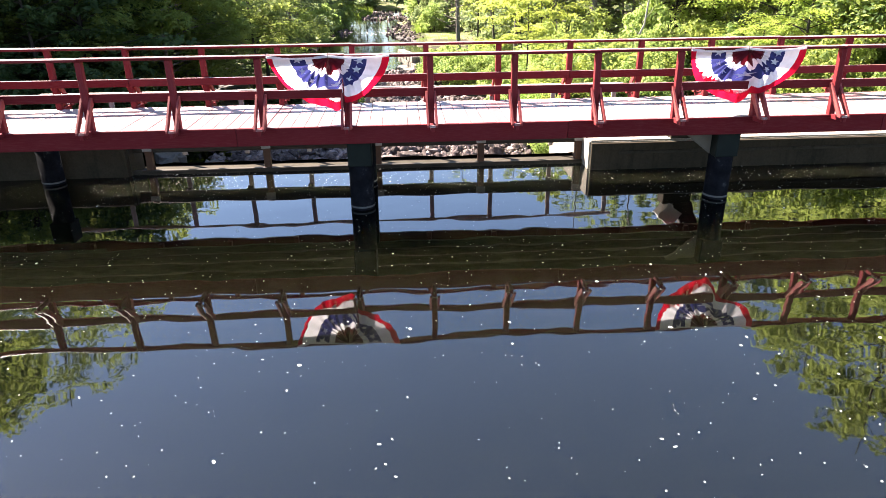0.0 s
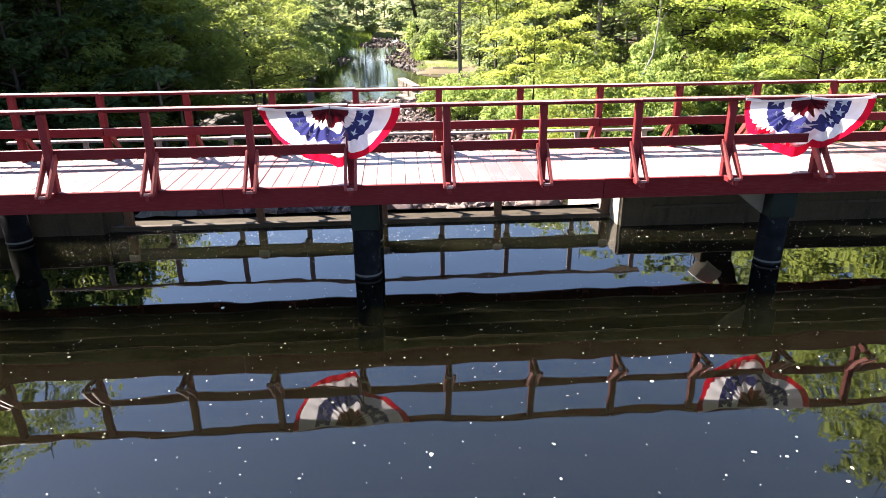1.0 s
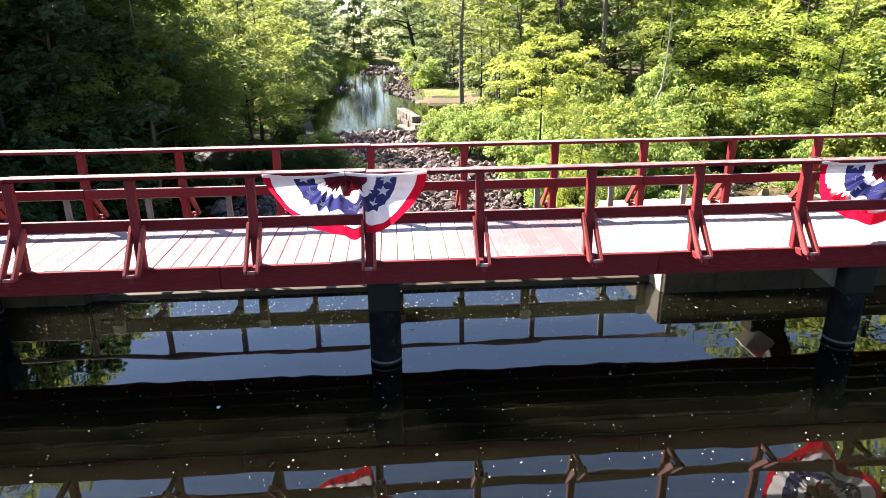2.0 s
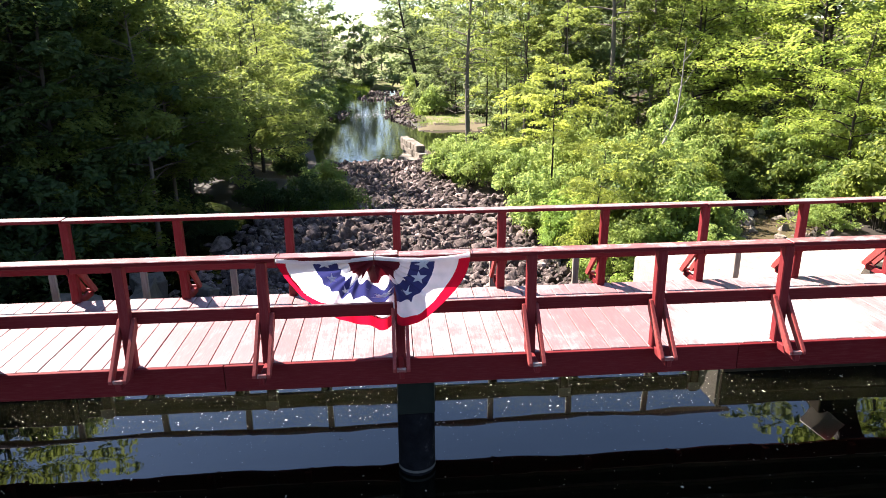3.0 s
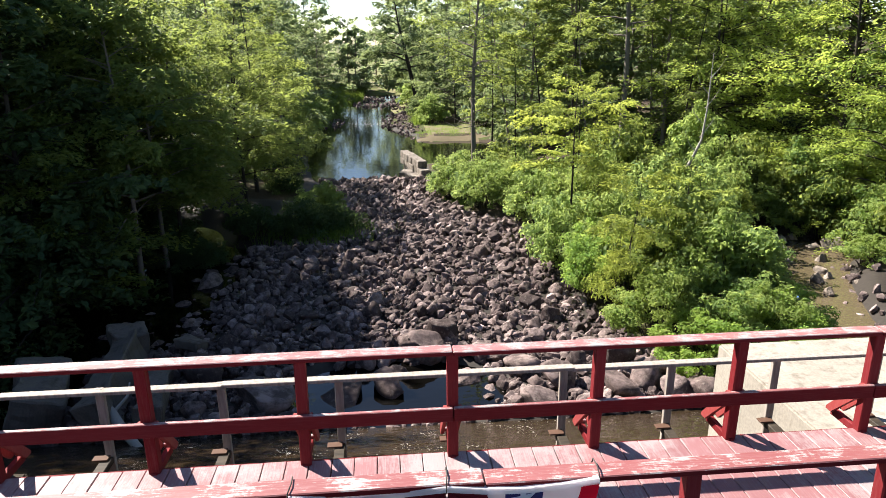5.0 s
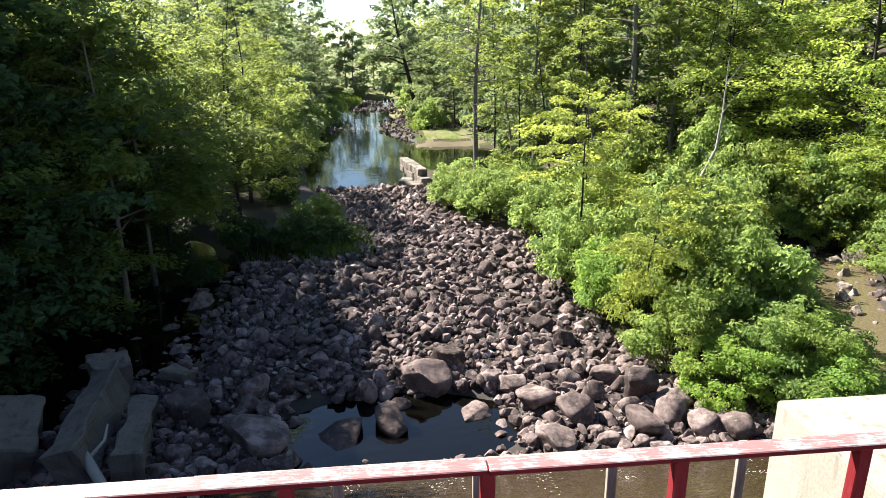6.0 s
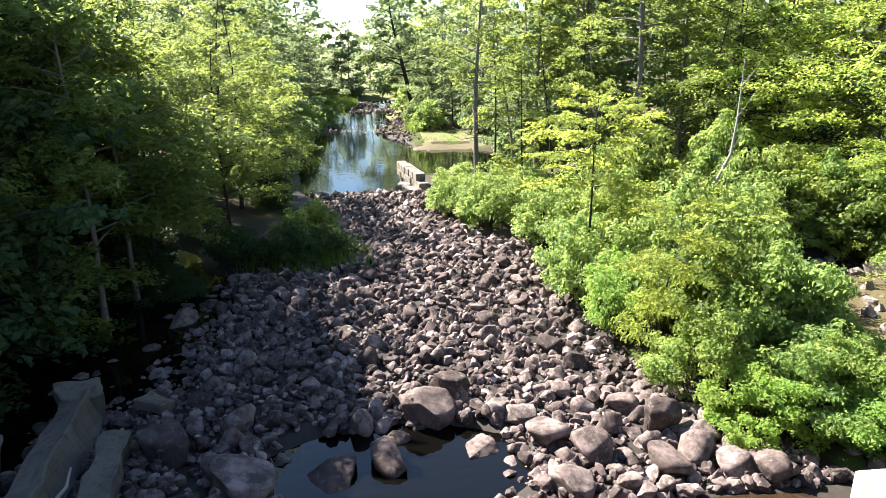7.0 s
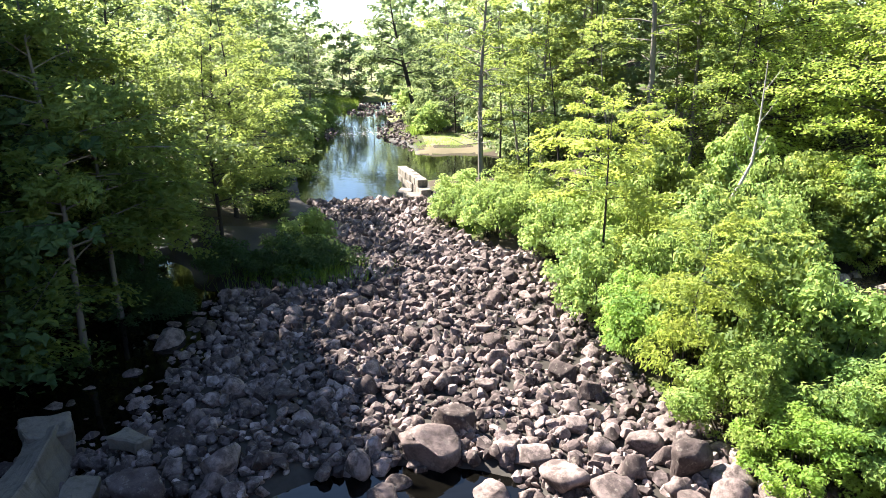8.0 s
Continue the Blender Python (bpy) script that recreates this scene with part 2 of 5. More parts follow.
cloth_red = cloth("red_cloth", (0.55, 0.006, 0.028), 0.6)
cloth_white = cloth("white_cloth", (0.85, 0.83, 0.86), 0.62)
cloth_blue = cloth("blue_cloth", (0.03, 0.033, 0.125), 0.45)
cloth_maroon = cloth("gathered_red_cloth", (0.095, 0.004, 0.01), 0.2)
gusset_wood = flat_stain("drab_gusset_board", (0.085, 0.072, 0.055), (0.15, 0.128, 0.1), 6, 0.75, 0.3)
blue_sheet = flat_stain("blue_plastic", (0.09, 0.16, 0.33), (0.16, 0.25, 0.42), 9, 0.35, 0.2, 0.4)
foam_mat = flat_stain("pale_foam", (0.42, 0.4, 0.35), (0.68, 0.66, 0.61), 30, 0.8, 0.1)
cord = flat_stain("dark_cord", (0.03, 0.03, 0.03), (0.08, 0.07, 0.06), 20, 0.8)

# ---- mesh helpers ----


def mesh_np(name, verts, faces, material, smooth=False):
    """A mesh from numpy arrays of vertices (n, 3) and faces (m, 3 or 4)."""
    me = bpy.data.meshes.new(name)
    verts, faces = np.asarray(verts, np.float32), np.asarray(faces, np.int32)
    k = faces.shape[1]
    me.vertices.add(len(verts))
    me.vertices.foreach_set("co", verts.ravel())
    me.loops.add(faces.size)
    me.loops.foreach_set("vertex_index", faces.ravel())
    me.polygons.add(len(faces))
    me.polygons.foreach_set("loop_start", np.arange(0, faces.size, k, dtype=np.int32))
    me.polygons.foreach_set("use_smooth", np.full(len(faces), smooth))
    me.update(calc_edges=True)
    me.materials.append(material)
    return me


def thing(name, label, category, group="", at=(0, 0, 0), kind=""):
    ob = new(name)
    ob.location = at
    ob.empty_display_size = 0.2
    return tagged(ob, label, category, group, kind)


def under(name, me, parent, label="", m=None):
    """A mesh object under its thing, at the pose m in the thing's own space."""
    ob = new(name, me)
    ob.parent = parent
    if m is not None:
        ob.matrix_basis = m
    return tagged(ob, label) if label else ob


def board(name, sx, sy, sz, material, bevel=0.006, top=None):
    """A bevelled board centred on its origin; the faces that look up may have a second material."""
    bm = bmesh.new()
    bmesh.ops.create_cube(bm, size=1.0)
    bmesh.ops.scale(bm, vec=(sx, sy, sz), verts=bm.verts)
    if bevel:
        bmesh.ops.bevel(bm, geom=bm.edges, offset=bevel, segments=1, affect="EDGES")
    me = bpy.data.meshes.new(name)
    bm.normal_update()
    if top is not None:
        for f in bm.faces:
            f.material_index = 1 if f.normal.z > 0.5 else 0
    bm.to_mesh(me)
    bm.free()
    me.materials.append(material)
    if top is not None:
        me.materials.append(top)
    return me


def prism(name, outline, depth, material, axis="x", bevel=0.0):
    """An outline of (a, b) points pushed along an axis by depth, centred on it. x: (y, z) outline."""
    bm = bmesh.new()
    place = {"x": lambda a, b, d: (d, a, b), "y": lambda a, b, d: (a, d, b), "z": lambda a, b, d: (a, b, d)}[axis]
    n = len(outline)
    lo = [bm.verts.new(place(a, b, -depth / 2)) for a, b in outline]
    hi = [bm.verts.new(place(a, b, depth / 2)) for a, b in outline]
    bm.faces.new(lo)
    bm.faces.new(hi[::-1])
    for i in range(n):
        j = (i + 1) % n
        bm.faces.new((lo[i], hi[i], hi[j], lo[j]))
    bmesh.ops.recalc_face_normals(bm, faces=bm.faces)
    if bevel:
        bmesh.ops.bevel(bm, geom=bm.edges, offset=bevel, segments=2, affect="EDGES")
    me = bpy.data.meshes.new(name)
    bm.to_mesh(me)
    bm.free()
    me.materials.append(material)
    return me


def tube_arrays(points, radii, sides=6):
    """Vertices and quads of a tapered tube along points."""
    points = [Vector(p) for p in points]
    vs, fs = [], []
    up = Vector((0.3, 0.2, 1)).normalized()
    for i, p in enumerate(points):
        d = (points[min(i + 1, len(points) - 1)] - points[max(i - 1, 0)]).normalized()
        a = d.cross(up if abs(d.dot(up)) < 0.95 else Vector((1, 0, 0))).normalized()
        b = d.cross(a)
        for s in range(sides):
            w = 2 * math.pi * s / sides
            vs.append(tuple(p + (a * math.cos(w) + b * math.sin(w)) * radii[i]))
    for i in range(len(points) - 1):
        for s in range(sides):
            t = (s + 1) % sides
            fs.append((i * sides + s, i * sides + t, (i + 1) * sides + t, (i + 1) * sides + s))
    return vs, fs


def join_tubes(name, tubes, material):
    vs, fs = [], []
    for points, radii, sides in tubes:
        v, f = tube_arrays(points, radii, sides)
        fs += [tuple(i + len(vs) for i in q) for q in f]
        vs += v
    return mesh_np(name, vs, fs, material, True)


def leaves_mesh(name, centres, normals, size, material, rng, aspect=0.62):
    """Many small folded leaves, four corners each."""
    n = len(centres)
    nrm = normals / np.maximum(np.linalg.norm(normals, axis=1, keepdims=True), 1e-6)
    r = rng.normal(size=(n, 3))
    a = np.cross(nrm, r)
    a /= np.maximum(np.linalg.norm(a, axis=1, keepdims=True), 1e-6)
    b = np.cross(nrm, a)
    s = (size * rng.uniform(0.6, 1.35, n))[:, None]
    lift = nrm * s * 0.12
    v = np.empty((n, 4, 3), np.float32)
    v[:, 0] = centres - a * s * 0.5
    v[:, 1] = centres - b * s * aspect * 0.5 + lift
    v[:, 2] = centres + a * s * 0.5 - lift * 0.6
    v[:, 3] = centres + b * s * aspect * 0.5 + lift
    base = np.arange(n, dtype=np.int32)[:, None] * 4
    f = np.concatenate([base + np.array([[0, 1, 2]]), base + np.array([[0, 2, 3]])])
    return mesh_np(name, v.reshape(-1, 3), f, material)

# ---- ground: one sheet from the pond's bed to the far woods ----
LEFT_EDGE = ((0, -7.0), (10, -7.6), (15.7, -8.7), (18.8, -7.8), (20.5, -7.1), (23.1, -6.4), (24.0, -5.0), (24.8, -1.5), (27, -1.8),
             (30.5, -2.5), (37, -4.1), (48, -5.6), (69, -6.7), (86, -4.0), (100, -3.5), (140, -3.5))
RIGHT_EDGE = ((0, 7.0), (10.1, 7.3), (11.9, 6.5), (13.4, 5.7), (14.3, 5.2), (16, 5.0), (19.7, 4.7), (23.8, 5.1), (25.8, 4.7), (28.2, 2.6),
              (31, 1.5), (38, 1.7), (43, 1.3), (58, 1.8), (64, -0.5), (70, -0.8), (86, -0.5), (94, 1.0), (140, 2.5))
LEFT_Y, LEFT_X = np.array(LEFT_EDGE).T
RIGHT_Y, RIGHT_X = np.array(RIGHT_EDGE).T


def step(a, b, v):
    t = np.clip((v - a) / (b - a), 0, 1)
    return t * t * (3 - 2 * t)


def bump_field(x, y):
    """Soft unevenness from a few waves."""
    return (np.sin(x * 1.7 + y * 0.9) + np.sin(x * 0.8 - y * 1.9 + 1.3) + np.sin(x * 3.1 + y * 2.7 + 0.4) * 0.5) / 2.5


def dip(x, y, cx, cy, rx, ry):
    return step(1.25, 0.75, np.hypot((x - cx) / rx, (y - cy) / ry))


def ground_height(x, y):
    x, y = np.asarray(x, float), np.asarray(y, float)
    xl, xr = np.interp(y, LEFT_Y, LEFT_X), np.interp(y, RIGHT_Y, RIGHT_X)
    bed = -3.42 + 0.05 * bump_field(x, y)
    bed = bed - 0.55 * dip(x, y, -0.4, 11.4, 2.6, 1.5)
    inside = step(0.9, 0.1, x - xr) * step(0.9, 0.1, xl - x)
    bed = bed - 0.7 * inside * step(36.5, 40, y) * step(66, 62, y) - 0.2 * step(63, 66, y) * step(78, 74, y) - 0.25 * step(72, 76, y)
    left = step(0, 5, xl - x) * 0.5 + step(4, 22, xl - x) * 2.6
    right = step(0, 3, x - xr) * 0.35
    rise = step(17.5, 26, x) * 2.2 + step(24, 50, x) * 3.0
    back = step(24, 34, y) * step(46, 36, y) * step(5, 12, x) * 1.6 + step(62, 80, y) * step(3, 12, x) * 1.4
    hill = step(0, 60, np.abs(x) - 20) * 5
    z = bed + left + np.maximum(right + rise, back) + hill
    # side channel behind the island of shrubs, slack water on the left, still corner behind the stone wall
    for (ax, ay), (bx, by) in (((10.5, 9.5), (12.0, 12.5)), ((12.0, 12.5), (13.2, 16)), ((13.2, 16), (16.6, 21.2)), ((16.6, 21.2), (22, 23))):
        t = np.clip(((x - ax) * (bx - ax) + (y - ay) * (by - ay)) / ((bx - ax) ** 2 + (by - ay) ** 2), 0, 1)
        d = np.hypot(x - ax - t * (bx - ax), y - ay - t * (by - ay))
        z = z + (-3.72 - z) * step(2.0, 1.0, d)
    z = z + (-3.9 - z) * dip(x, y, -14.2, 20.0, 8.2, 11.0)
    z = z + (-3.8 - z) * dip(x, y, 5.2, 48.8, 5.2, 5.9)
    z = z + 0.12 * bump_field(x * 0.6, y * 0.6) * step(0.5, 4, np.maximum(xl - x, x - xr))
    z = z + step(108, 116, y) * 0.9
    # banks beside the dam, then the pond's bed
    fill = np.where(x > 0, 0.42 - 6.5 * step(5.0, 11.5, y), 0.3 - 6.5 * step(2.6, 10.5, y))
    shoulder = np.maximum(z, fill)
    z = np.where(np.abs(x) > 6.8, shoulder + (z - shoulder) * step(6.8, 7.6, np.abs(x)) * 0, np.where(y < 9.5, -4.0, z))
    pond = -1.7 + 2.6 * step(17, 24, np.abs(x)) + 2.6 * step(-34, -46, y)
    return np.where(y < 2.6, pond, z)


def axis_steps(near_lo, near_hi, fine, far_lo, far_hi, growth=1.16):
    mid = list(np.arange(near_lo, near_hi + fine / 2, fine))
    hi, lo, s = [near_hi], [near_lo], fine
    while hi[-1] < far_hi:
        s *= growth
        hi.append(hi[-1] + s)
    s = fine
    while lo[-1] > far_lo:
        s *= growth
        lo.append(lo[-1] - s)
    return np.array(lo[:0:-1] + mid + hi[1:])


def make_ground():
    xs, ys = axis_steps(-16, 20, 0.25, -900, 900), axis_steps(1.6, 42, 0.25, -400, 1800, 1.06)
    gx, gy = np.meshgrid(xs, ys)
    v = np.stack([gx, gy, ground_height(gx, gy)], -1).reshape(-1, 3)
    w, h = len(xs), len(ys)
    i = (np.arange(h - 1)[:, None] * w + np.arange(w - 1)[None, :]).ravel()
    me = mesh_np("ground", v, np.stack([i, i + 1, i + w + 1, i + w], 1), ground_mat(), True)
    me.materials.append(meadow_mat())
    me.materials.append(flat_stain("pale_sand", (0.08, 0.066, 0.038), (0.125, 0.102, 0.064), 3, 0.95))
    cx, cy = v[i, 0] + 0.1, v[i, 1] + 0.1
    index = np.zeros(len(i), np.int32)
    # very dark gravel puts shade between stones and under left-bank trees into the ground
    me.materials.append(flat_stain("shade_dark_gravel", (0.014, 0.012, 0.01), (0.04, 0.033, 0.028), 9, 0.7, 0.8))
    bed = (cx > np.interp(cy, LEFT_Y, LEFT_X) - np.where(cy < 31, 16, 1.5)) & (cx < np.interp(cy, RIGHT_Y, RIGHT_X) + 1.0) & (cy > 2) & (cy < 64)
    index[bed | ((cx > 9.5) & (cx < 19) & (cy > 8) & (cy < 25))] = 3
    index[(cy > 76) & (cx > -30) & (cx < 30)] = 1
    index[(cy > 55.8) & (cy < 66) & (cx > 3.4) & (cx < 22)] = 1
    index[(np.hypot((cx - 5.4) / 5.4, (cy - 54.6) / 0.9) + 0.22 * np.sin(cx * 2.3) * np.sin(cx * 0.9 + 1) < 1)] = 2
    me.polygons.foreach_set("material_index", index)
    tagged(new("ground", me), "uneven woodland ground with stony stream bed and far meadow", "ground", kind="structure")


make_ground()


def sheet(name, x0, x1, y0, y1, z, material, label, nx=2, ny=2):
    xs, ys = np.linspace(x0, x1, nx), np.linspace(y0, y1, ny)
    gx, gy = np.meshgrid(xs, ys)
    v = np.stack([gx, gy, np.full_like(gx, z)], -1).reshape(-1, 3)
    i = (np.arange(ny - 1)[:, None] * nx + np.arange(nx - 1)[None, :]).ravel()
    me = mesh_np(name, v, np.stack([i, i + 1, i + nx + 1, i + nx], 1), material, True)
    return tagged(new(name, me), label, "water", kind="structure")


sheet("pond_water", -40, 40, -60, 2.32, -0.025, pond_water, "still dark pond water that mirrors bridge and sky")
sheet("stream_water", -40, 40, 9.72, 130, -3.52, pool_water, "clear dark stream water below the dam")

sheet("channel_water", 8.5, 24, 8.5, 26, -3.5, shallow_water, "shallow brown water of the side channel")

# ---- dam and abutments ----
APRON = ((2.46, -0.03), (3.05, -0.06), (9.75, -3.47), (9.75, -4.2), (2.46, -4.2))


def make_dam():
    dam = tagged(new("dam", prism("dam", APRON, 15.2, concrete_old)), "low concrete dam with sloping wet spillway", "dam", kind="structure")
    dam.location.x = -0.4
    crest = under("crest_board", board("crest_board", 8.4, 0.09, 0.42, timber), dam, "dark wet timber along the crest")
    crest.location = (0.45, 2.39, -0.165)
    # thin running water over the spillway
    n, m = 60, 40
    rng = np.random.default_rng(4)
    gx, t = np.meshgrid(np.linspace(-7.95, 7.1, n), np.linspace(0, 1, m))
    gy = 3.0 + t * 6.74
    gz = -0.02 - (gy - 3.05) * 0.509 + 0.012 * rng.normal(size=gy.shape)
    i = (np.arange(m - 1)[:, None] * n + np.arange(n - 1)[None, :]).ravel()
    me = mesh_np("spillway_water", np.stack([gx, gy, gz], -1).reshape(-1, 3), np.stack([i, i + 1, i + n + 1, i + n], 1), spill_water, True)
    tagged(new("spillway_water", me), "thin brown sheet of water over the spillway", "water", kind="structure")


make_dam()


def abutment(name, x0, x1, y0, y1, top, material, label):
    bm = bmesh.new()
    bmesh.ops.create_cube(bm, size=1.0)
    bmesh.ops.scale(bm, vec=(x1 - x0, y1 - y0, top + 4.2), verts=bm.verts)
    bmesh.ops.bevel(bm, geom=bm.edges, offset=0.025, segments=2, affect="EDGES")
    me = bpy.data.meshes.new(name)
    bm.to_mesh(me)
    bm.free()
    me.materials.append(material)
    ob = new(name, me)
    ob.location = ((x0 + x1) / 2, (y0 + y1) / 2, (top - 4.2) / 2)
    return tagged(ob, label, "wall", kind="structure")


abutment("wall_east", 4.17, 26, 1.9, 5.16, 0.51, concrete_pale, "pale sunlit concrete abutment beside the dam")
# west wall takes the darker concrete; its shade is part of that tone
abutment("wall_west", -26, -4.15, 2.25, 2.95, 0.56, concrete_old, "stained concrete abutment beside the dam, shade put into its tone")
# thin facings that darken the upstream sides: stain and painted shade
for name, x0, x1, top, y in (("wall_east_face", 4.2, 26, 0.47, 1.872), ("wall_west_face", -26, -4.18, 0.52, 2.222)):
    face = tagged(new(name, board(name, x1 - x0, 0.05, top + 3.0, concrete_facing, 0.008)), "upstream face of the abutment, stained and darkened by painted shade", "wall", kind="structure")
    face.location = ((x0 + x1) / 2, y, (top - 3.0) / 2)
bearing = thing("bridge_bearing", "pale slab leaning on a dark plinth under the bridge beam", "bearing", at=(5.86, 2.06, 0.5))
under("plinth", board("plinth", 0.54, 0.28, 0.20, concrete_old, 0.012), bearing, "dark concrete plinth", m=pose(0.08, 0, 0.11))
under("slab", board("slab", 0.36, 0.30, 0.34, concrete_sun_bright, 0.012), bearing, "concrete slab with sunlight painted into its white", m=pose(-0.03, -0.03, 0.42, 0, -38, 0))
under("strut", prism("strut", ((-0.16, 0.0), (0.2, 0.0), (0.46, 0.6), (0.12, 0.6)), 0.2, timber, "y", 0.01), bearing, "dark timber strut", m=pose(0.2, 0.04, 0.2))
ledge = tagged(new("trim", board("trim", 21.0, 0.05, 0.05, concrete_old)), "narrow cast ledge along the abutment face", "ledge", kind="structure")
ledge.location = (15.2, 1.845, 0.30)

# ---- footbridge ----
BAY = 1.22
FIRST, LAST = -9, 11
bridge = thing("footbridge", "red-painted timber footbridge with worn plank deck across the dam", "bridge")
X0, X1 = FIRST * BAY - 0.4, LAST * BAY + 0.4
for y, tall_by, mid_z in ((-0.02, 0.26, 1.178), (1.79, 0.22, 1.175)):
    seg = 4 * BAY
    me = board("fascia", seg - 0.006, 0.04, tall_by, paint_x, 0.004)
    for k in range(int((X1 - X0) / seg) + 1):
        under("fascia", me, bridge, m=pose(X0 + (k + 0.5) * seg, y, mid_z + (0.002 if k % 2 else 0)))
me = board("joist", X1 - X0, 0.07, 0.18, timber)
for y in (0.35, 0.75, 1.1, 1.45):
    under("joist", me, bridge, m=pose((X0 + X1) / 2, y, 1.165))

post_mesh = board("post", 0.09, 0.09, 1.20, paint_z, 0.008)
SEG = 3 * BAY
rail_mesh = board("top_rail", SEG - 0.008, 0.14, 0.04, paint_x, 0.006, rail_top)
bare_mesh = board("top_rail", SEG - 0.008, 0.14, 0.04, paint_x, 0.006, rail_bare)
mid_mesh = board("mid_rail", SEG - 0.008, 0.04, 0.122, paint_x, 0.005, rail_top)
plate = prism("brace", ((0.0, 0.46), (0.045, 0.46), (0.045, 0.36), (-0.29, 0.0), (-0.365, 0.0), (-0.365, 0.03)), 0.032, brace_edge, "x", 0.004)
foot_mesh = board("brace_block", 0.082, 0.03, 0.035, rail_top, 0.004)
outrigger = board("outrigger", 0.05, 0.42, 0.07, paint_z, 0.005)
rng = random.Random(7)
for y, flip, lean_in, rail_y in ((0.03, 1, -1.2, 0.045), (1.74, -1, 0.0, 1.75)):
    for k in range(FIRST, LAST + 1):
        x = k * BAY
        lean = lean_in + rng.uniform(-0.4, 0.4)
        post = under("post", post_mesh, bridge, m=pose(x, y, 1.68, lean, rng.uniform(-0.5, 0.5), 0))
        turn = pose(0, 0, 0, 0, 0, 0 if flip == 1 else 180)
        for dx in (-0.062, 0.062):
            under("brace", plate, post, m=pose(dx, 0, -0.36) @ turn)
        under("brace_block", foot_mesh, post, m=pose(0, -0.345 * flip, -0.345))
        under("outrigger", outrigger, post, m=pose(0, -0.15 * flip, -0.39))
    for k in range(int((X1 - X0) / SEG) + 1):
        x = FIRST * BAY + (k + 0.5) * SEG
        under("top_rail", rail_mesh if flip == 1 else bare_mesh, bridge, m=pose(x, rail_y, (2.300 if flip == 1 else 2.268) + rng.uniform(-0.004, 0.006), rng.uniform(-1, 1), rng.uniform(-0.12, 0.12), 0))
        under("mid_rail", mid_mesh, bridge, m=pose(x, rail_y + (0.056 if flip == 1 else -0.076), 1.765 if flip == 1 else 1.732, 0, rng.uniform(-0.1, 0.1), 0))

# piles that carry the bridge, each with a steel box under the beams
bm = bmesh.new()
bmesh.ops.create_cone(bm, cap_ends=True, segments=28, radius1=0.185, radius2=0.185, depth=2.6)
pile_mesh = bpy.data.meshes.new("pile")
bm.to_mesh(pile_mesh)
bm.free()
pile_mesh.materials.append(pile_coat)
for p in pile_mesh.polygons:
    p.use_smooth = len(p.vertices) == 4
bm = bmesh.new()
bmesh.ops.create_cone(bm, cap_ends=False, segments=28, radius1=0.19, radius2=0.19, depth=0.03)
ring_mesh = bpy.data.meshes.new("tide_ring")
bm.to_mesh(ring_mesh)
bm.free()
ring_mesh.materials.append(tide_scum)
cap_mesh = board("pile_cap", 0.36, 0.36, 0.40, green_steel, 0.012)
for x, y in ((-5.38, 1.95), (-11.0, 0.21), (0.135, 0.21), (0.135, 1.5), (5.80, 0.21), (11.5, 0.21), (11.5, 1.5)):
    pile = under("support_column", pile_mesh, bridge, "dark coated round pile standing in water", m=pose(x, y, -0.62))
    under("tide_ring", ring_mesh, pile, "pale scum ring", m=pose(0, 0, 0.645))
    under("pile_cap", cap_mesh, pile, "green painted steel box", m=pose(0, 0, 1.495))
under("cross_strut", prism("cross_strut", ((-0.5, 0.0), (0.0, -0.38), (0.0, 0.0)), 0.06, gusset_wood, "y", 0.01), bridge,
      "pale weathered gusset board beside a pile", m=pose(5.62, 0.25, 1.06))

# ---- bunting over the rail ----


def bunting_point(u, r, width, drop, seed, behind):
    """u from 0 to 1 round the fan, r from 0 at the middle of the top edge to 1 at the hem."""
    u = min(1.0, max(0.0, u))
    w = math.pi * (1 - u)
    gather = math.exp(-((u - 0.5) / 0.2) ** 2)
    pleat = (math.sin(u * math.pi * 2 * 13 + seed) * 0.6 + math.sin(u * math.pi * 2 * 7 + 2.1 * seed) * 0.4) * (0.22 + 0.78 * gather)
    cw, sw = math.cos(w), math.sin(w)
    x = math.copysign(abs(cw) ** (0.45 + 0.55 * r * r), cw) * r * width / 2
    side = 1 / (1 + math.exp(-(x * 2 / width - 0.17) * 34))
    z = -sw ** (1.7 - 0.55 * side) * r * drop - 0.01 - 0.03 * math.sin(abs(cw) * r * math.pi)
    deep = min(1.0, sw * 1.4)
    sink = min(1.0, -z / 0.42)
    y = -0.085 + (1 - side) * behind * sink - side * 0.05 * sink
    y += pleat * 0.075 * deep * (0.85 - 0.6 * r) + 0.022 * math.sin(x * 11 + seed) * deep * r
    z += pleat * 0.055 * deep * (1 - r) + 0.014 * deep * r * math.sin(u * 17 + seed)
    x += pleat * 0.025 * deep * r * (1 - 0.6 * r)
    if side < 0.5:
        z -= 0.12 * deep * r * (1 - 2 * side) + 0.07 * r * math.exp(-((u - 0.53) / 0.05) ** 2)
    return Vector((x, y, z))


def zigzag(i, step_, seed):
    """Uneven teeth between -1 and 1 where the pleats break a stripe's edge."""
    k = math.floor(i * step_ + seed)
    high = 0.55 + 0.45 * math.sin(k * 2.7 + seed * 5)
    return (abs((i * step_ + seed) % 1.0 - 0.5) * 4 - 1) * high


